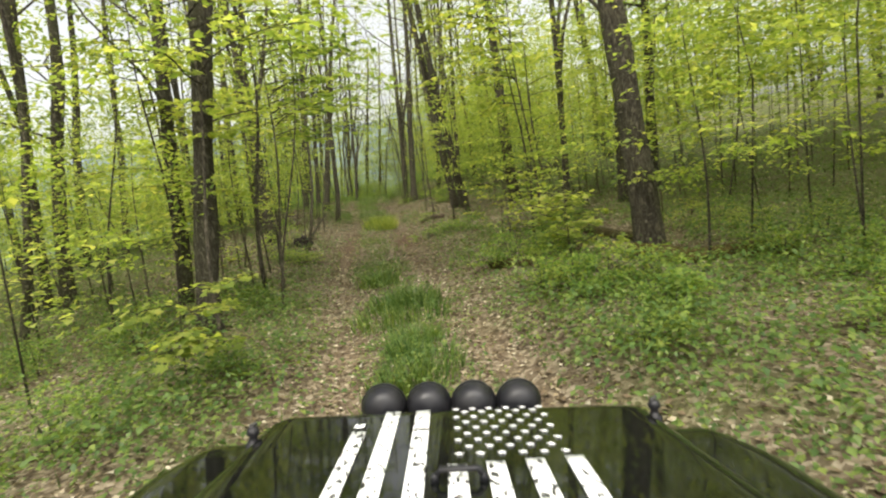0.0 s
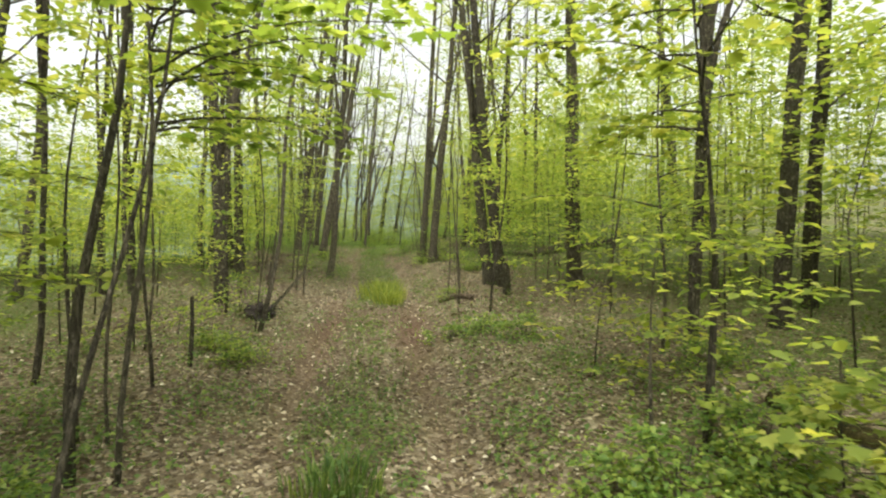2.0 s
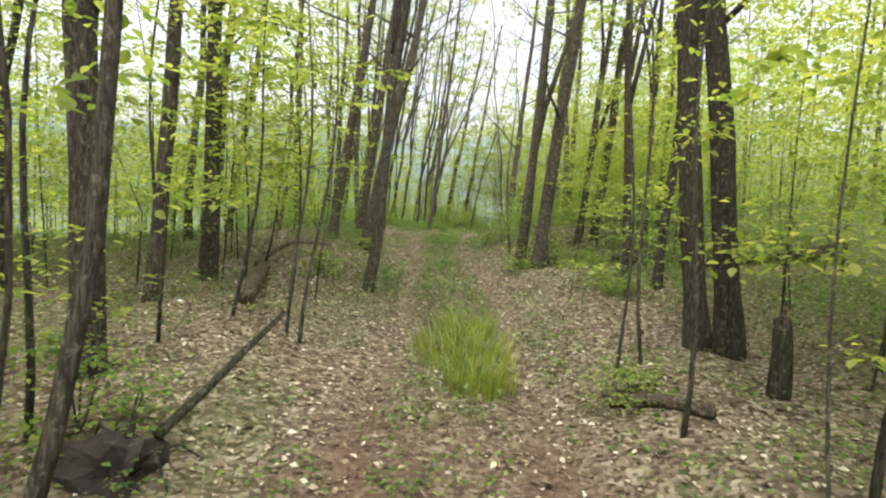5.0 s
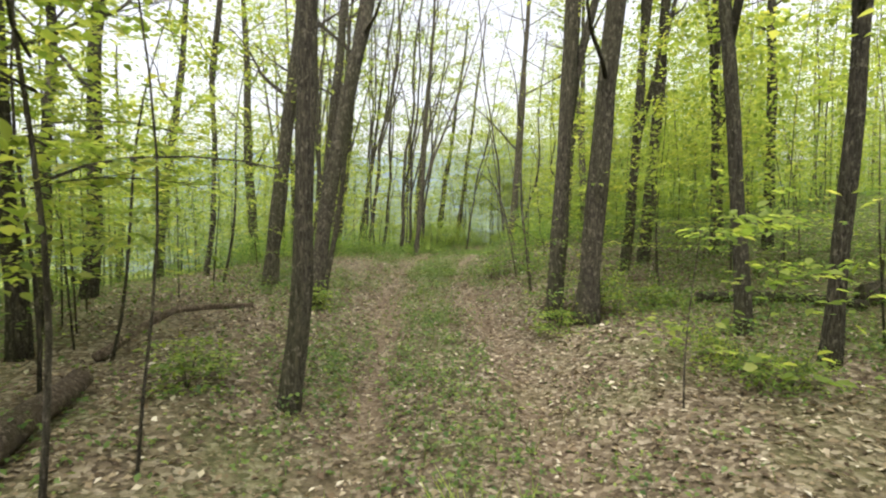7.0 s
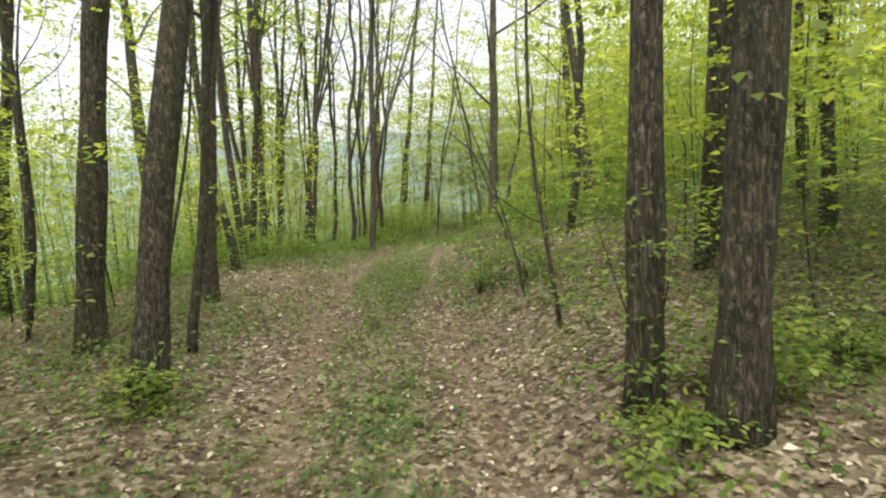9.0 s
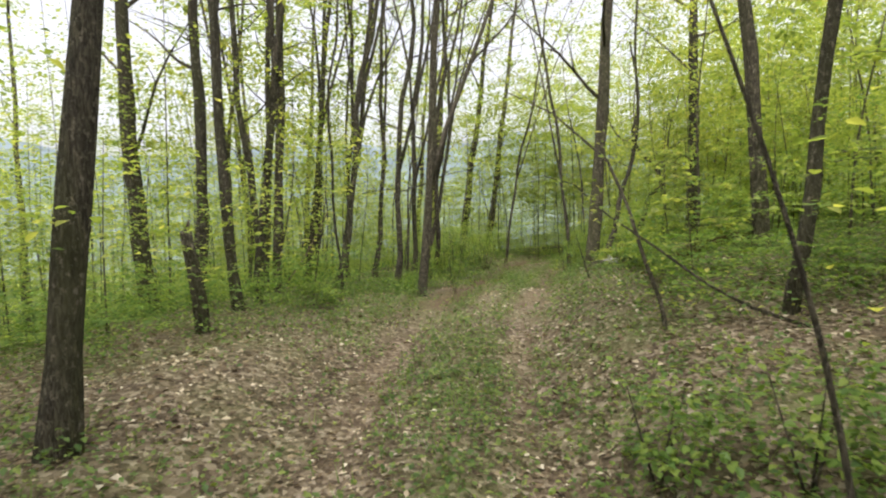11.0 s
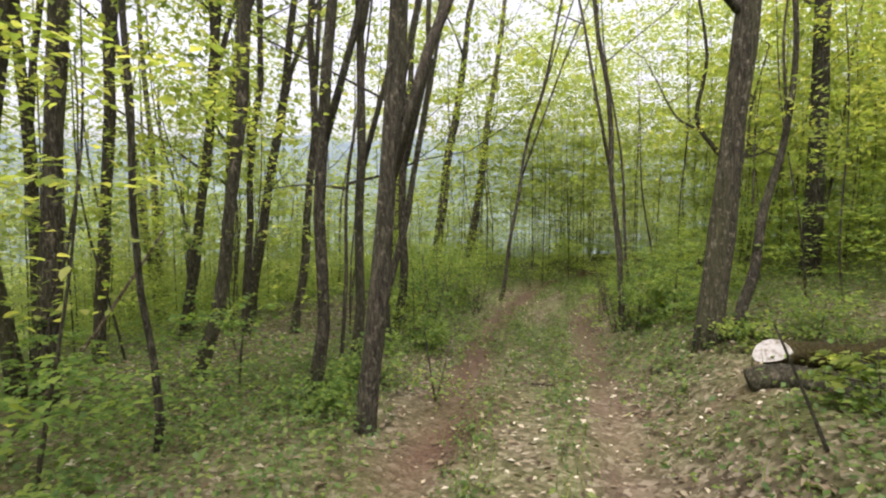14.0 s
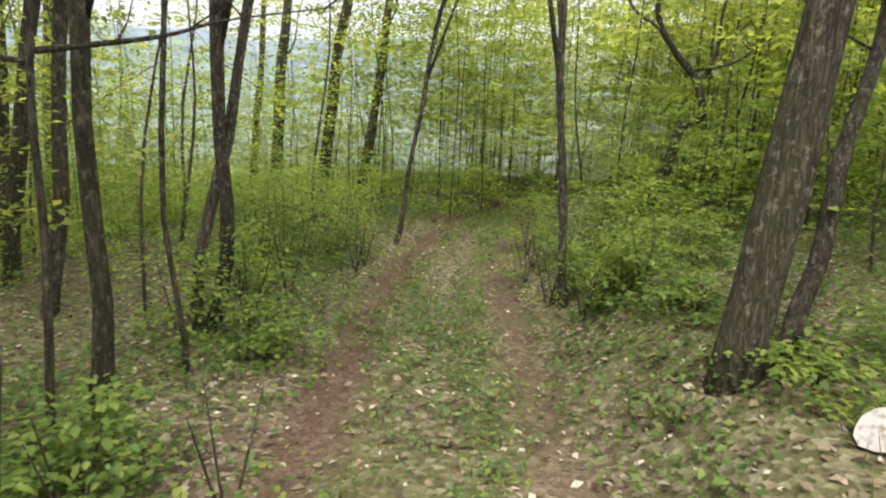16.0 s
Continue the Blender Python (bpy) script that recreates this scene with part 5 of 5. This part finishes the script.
def vehicle():
    root = thing("off_road_vehicle", "black off-road vehicle with distressed white flag decal on its hood", "vehicle")
    root.matrix_world = pose(0, 0, 1.9, 90 - 6.85, 0, -3.12) @ pose(0, 0, 0, 0, 0, -7.5 + 2.3) @ pose(0, 0, 0, -90, 0, 0)
    world_m = root.matrix_world.copy()

    def hood_at(u, v):
        y = 0.72 + 1.37 * v
        half = 0.74 + 0.05 * (2.09 - y) - 0.07 * max(v - 0.88, 0) / 0.12
        x = 0.035 + (2 * u - 1) * half
        return (x, y, hood_z(x, y))

    hood = sheet("hood", 44, 40, hood_at, BODY, root, label="glossy black hood with white decal")

    def strip(x0, x1, y0, y1, skew=0.0):
        sheet("decal_stripe", 2, 10, lambda u, v: (x0 + (x1 - x0) * u + skew * (1 - v), y0 + (y1 - y0) * v, hood_z(x0 + (x1 - x0) * u, y0 + (y1 - y0) * v) + 0.005), DECAL, hood, 0.001, "worn white stripe decal")

    strip(-0.318, -0.272, 0.95, 1.82)
    strip(-0.318, -0.285, 1.86, 1.90)
    strip(-0.228, -0.176, 0.95, 2.03)
    strip(-0.122, -0.070, 0.95, 2.035)
    for x in (-0.012, 0.091, 0.199, 0.308):
        strip(x, x + 0.052, 0.95, 1.515 + 0.1 * x)

    star = bpy.data.meshes.new("decal_star")
    pts = [Vector(((0.0145 if k % 2 == 0 else 0.0048) * math.sin(k * math.pi / 5), (0.0145 if k % 2 == 0 else 0.0048) * math.cos(k * math.pi / 5), 0)) for k in range(10)]
    star.from_pydata([p[:] for p in pts] + [(p.x, p.y, -0.002) for p in pts], [], [tuple(range(9, -1, -1))[::-1]] + [(k, k + 10, (k + 1) % 10 + 10, (k + 1) % 10) for k in range(10)])
    star.materials.append(DECAL)
    for j in range(9):
        cols = 6 if j % 2 == 0 else 5
        for i in range(cols):
            x = 0.022 + 0.060 * i + (0 if cols == 6 else 0.030)
            y = 2.055 - 0.058 * j
            s = new("decal_star", star)
            s.parent = hood
            s.location = (x, y, hood_z(x, y) + 0.005)
    # pull bar on the hood, with two feet
    v, f = join(tube([(-0.045, 1.41, -0.565), (-0.03, 1.41, -0.548), (0.062, 1.41, -0.548), (0.078, 1.41, -0.565)], [0.009] * 4, 8), tube([(-0.045, 1.41, -0.582), (-0.045, 1.41, -0.56)], [0.012, 0.009], 8), tube([(0.078, 1.41, -0.582), (0.078, 1.41, -0.56)], [0.012, 0.009], 8))
    mesh_object("hood_pull", v, f, PLASTIC, hood)
    # hood catches
    for x, y, z in ((-0.665, 1.90, -0.628), (0.715, 1.98, -0.612)):
        c = lathe("hood_catch", [(0.0, 0.058), (0.014, 0.056), (0.021, 0.044), (0.021, 0.032), (0.013, 0.024), (0.016, 0.008), (0.026, 0.0), (0.026, -0.03)], PLASTIC, root, pose(x, y, z))
        v, f = tube([(x - 0.012, y, z + 0.055), (x + 0.010, y + 0.01, z + 0.066)], [0.008, 0.006], 6)
        mesh_object("catch_pin", v, f, STEEL, c)
    # wings over the front wheels
    for sgn, reach in ((1, 1.08), (-1, 1.0)):
        def wing_at(u, v, sgn=sgn, reach=reach):
            y = 0.75 + 1.45 * v
            inner = 0.60
            outer = reach - 0.12 * max(v - 0.72, 0) / 0.28
            x = sgn * (inner + (outer - inner) * u)
            drop = 0.06 * max(u - 0.7, 0) ** 2 / 0.09 + 0.10 * max(v - 0.85, 0) ** 2 / 0.0225
            return (x, y, -0.67 - drop)
        sheet("fender", 16, 24, wing_at if sgn > 0 else (lambda u, v, g=wing_at: g(1 - u, v)), BODY, root, 0.02)
        # inner side between hood and wing
        block("hood_side", min(sgn * 0.60, sgn * 0.655), max(sgn * 0.60, sgn * 0.655), 0.74, 1.98, -0.80, -0.71, BODY, root, 0.012)
    block("grille", -0.60, 0.64, 2.00, 2.07, -1.18, -0.655, BODY, root, 0.03)
    for k in range(7):
        x = -0.27 + 0.098 * k
        block("grille_slot", x - 0.028, x + 0.028, 2.066, 2.078, -1.08, -0.76, PLASTIC, root, 0.004)
    block("bumper", -0.86, 0.88, 2.16, 2.36, -1.16, -0.98, PLASTIC, root, 0.03)
    # lamp bar with four capped lamps
    v, f = tube([(-0.36, 2.30, -0.685), (0.37, 2.30, -0.685)], [0.018, 0.018], 10)
    bar = mesh_object("lamp_bar", v, f, STEEL, root)
    for x in (-0.30, 0.31):
        v, f = tube([(x, 2.30, -0.69), (x, 2.27, -1.0)], [0.016, 0.016], 8)
        mesh_object("bar_post", v, f, STEEL, bar)
    for k in range(4):
        x = -0.268 + 0.183 * k
        shape = [(0.0, -0.075), (0.045, -0.070), (0.072, -0.050), (0.086, -0.018), (0.090, 0.012), (0.087, 0.03), (0.078, 0.040), (0.05, 0.052), (0.0, 0.056)]
        lamp = lathe("lamp", shape, PLASTIC, root, pose(x, 2.30, -0.632, -90, 0, 0), label="round lamp with a black plastic cap")
        lathe("cap_rim", [(0.090, 0.0), (0.094, 0.006), (0.094, 0.020), (0.088, 0.026)], PLASTIC, lamp, pose(x, 2.30, -0.632, -90, 0, 0))
    # tub and cowl behind the hood
    block("cowl", -0.72, 0.74, 0.40, 0.71, -0.80, -0.60, BODY, root, 0.03)
    block("tub", -0.76, 0.78, -1.75, 0.42, -1.35, -0.78, BODY, root, 0.06)
    block("chassis", -0.42, 0.44, -1.7, 2.15, -1.36, -1.19, STEEL, root, 0.03)
    inv = world_m.inverted()
    for y in (1.45, -1.05):
        for x in (-0.80, 0.82):
            g = world_m @ Vector((x, y, -1.3))
            c = inv @ Vector((g.x, g.y, float(land(g.x, g.y)) + 0.41))
            mt = Matrix.Translation((x, c.y, c.z)) @ pose(0, 0, 0, 0, 90, 0)
            wheel = thing("wheel", "", "")
            wheel.parent = root
            lathe("tyre", [(0.23, -0.13), (0.36, -0.14), (0.405, -0.12), (0.42, -0.06), (0.42, 0.06), (0.405, 0.12), (0.36, 0.14), (0.23, 0.13)], RUBBER, wheel, mt, 36)
            lathe("rim", [(0.0, -0.05), (0.10, -0.06), (0.20, -0.08), (0.235, -0.12), (0.235, 0.12), (0.20, 0.08), (0.10, 0.06), (0.0, 0.05)], STEEL, wheel, mt, 28)
    return root


vehicle()
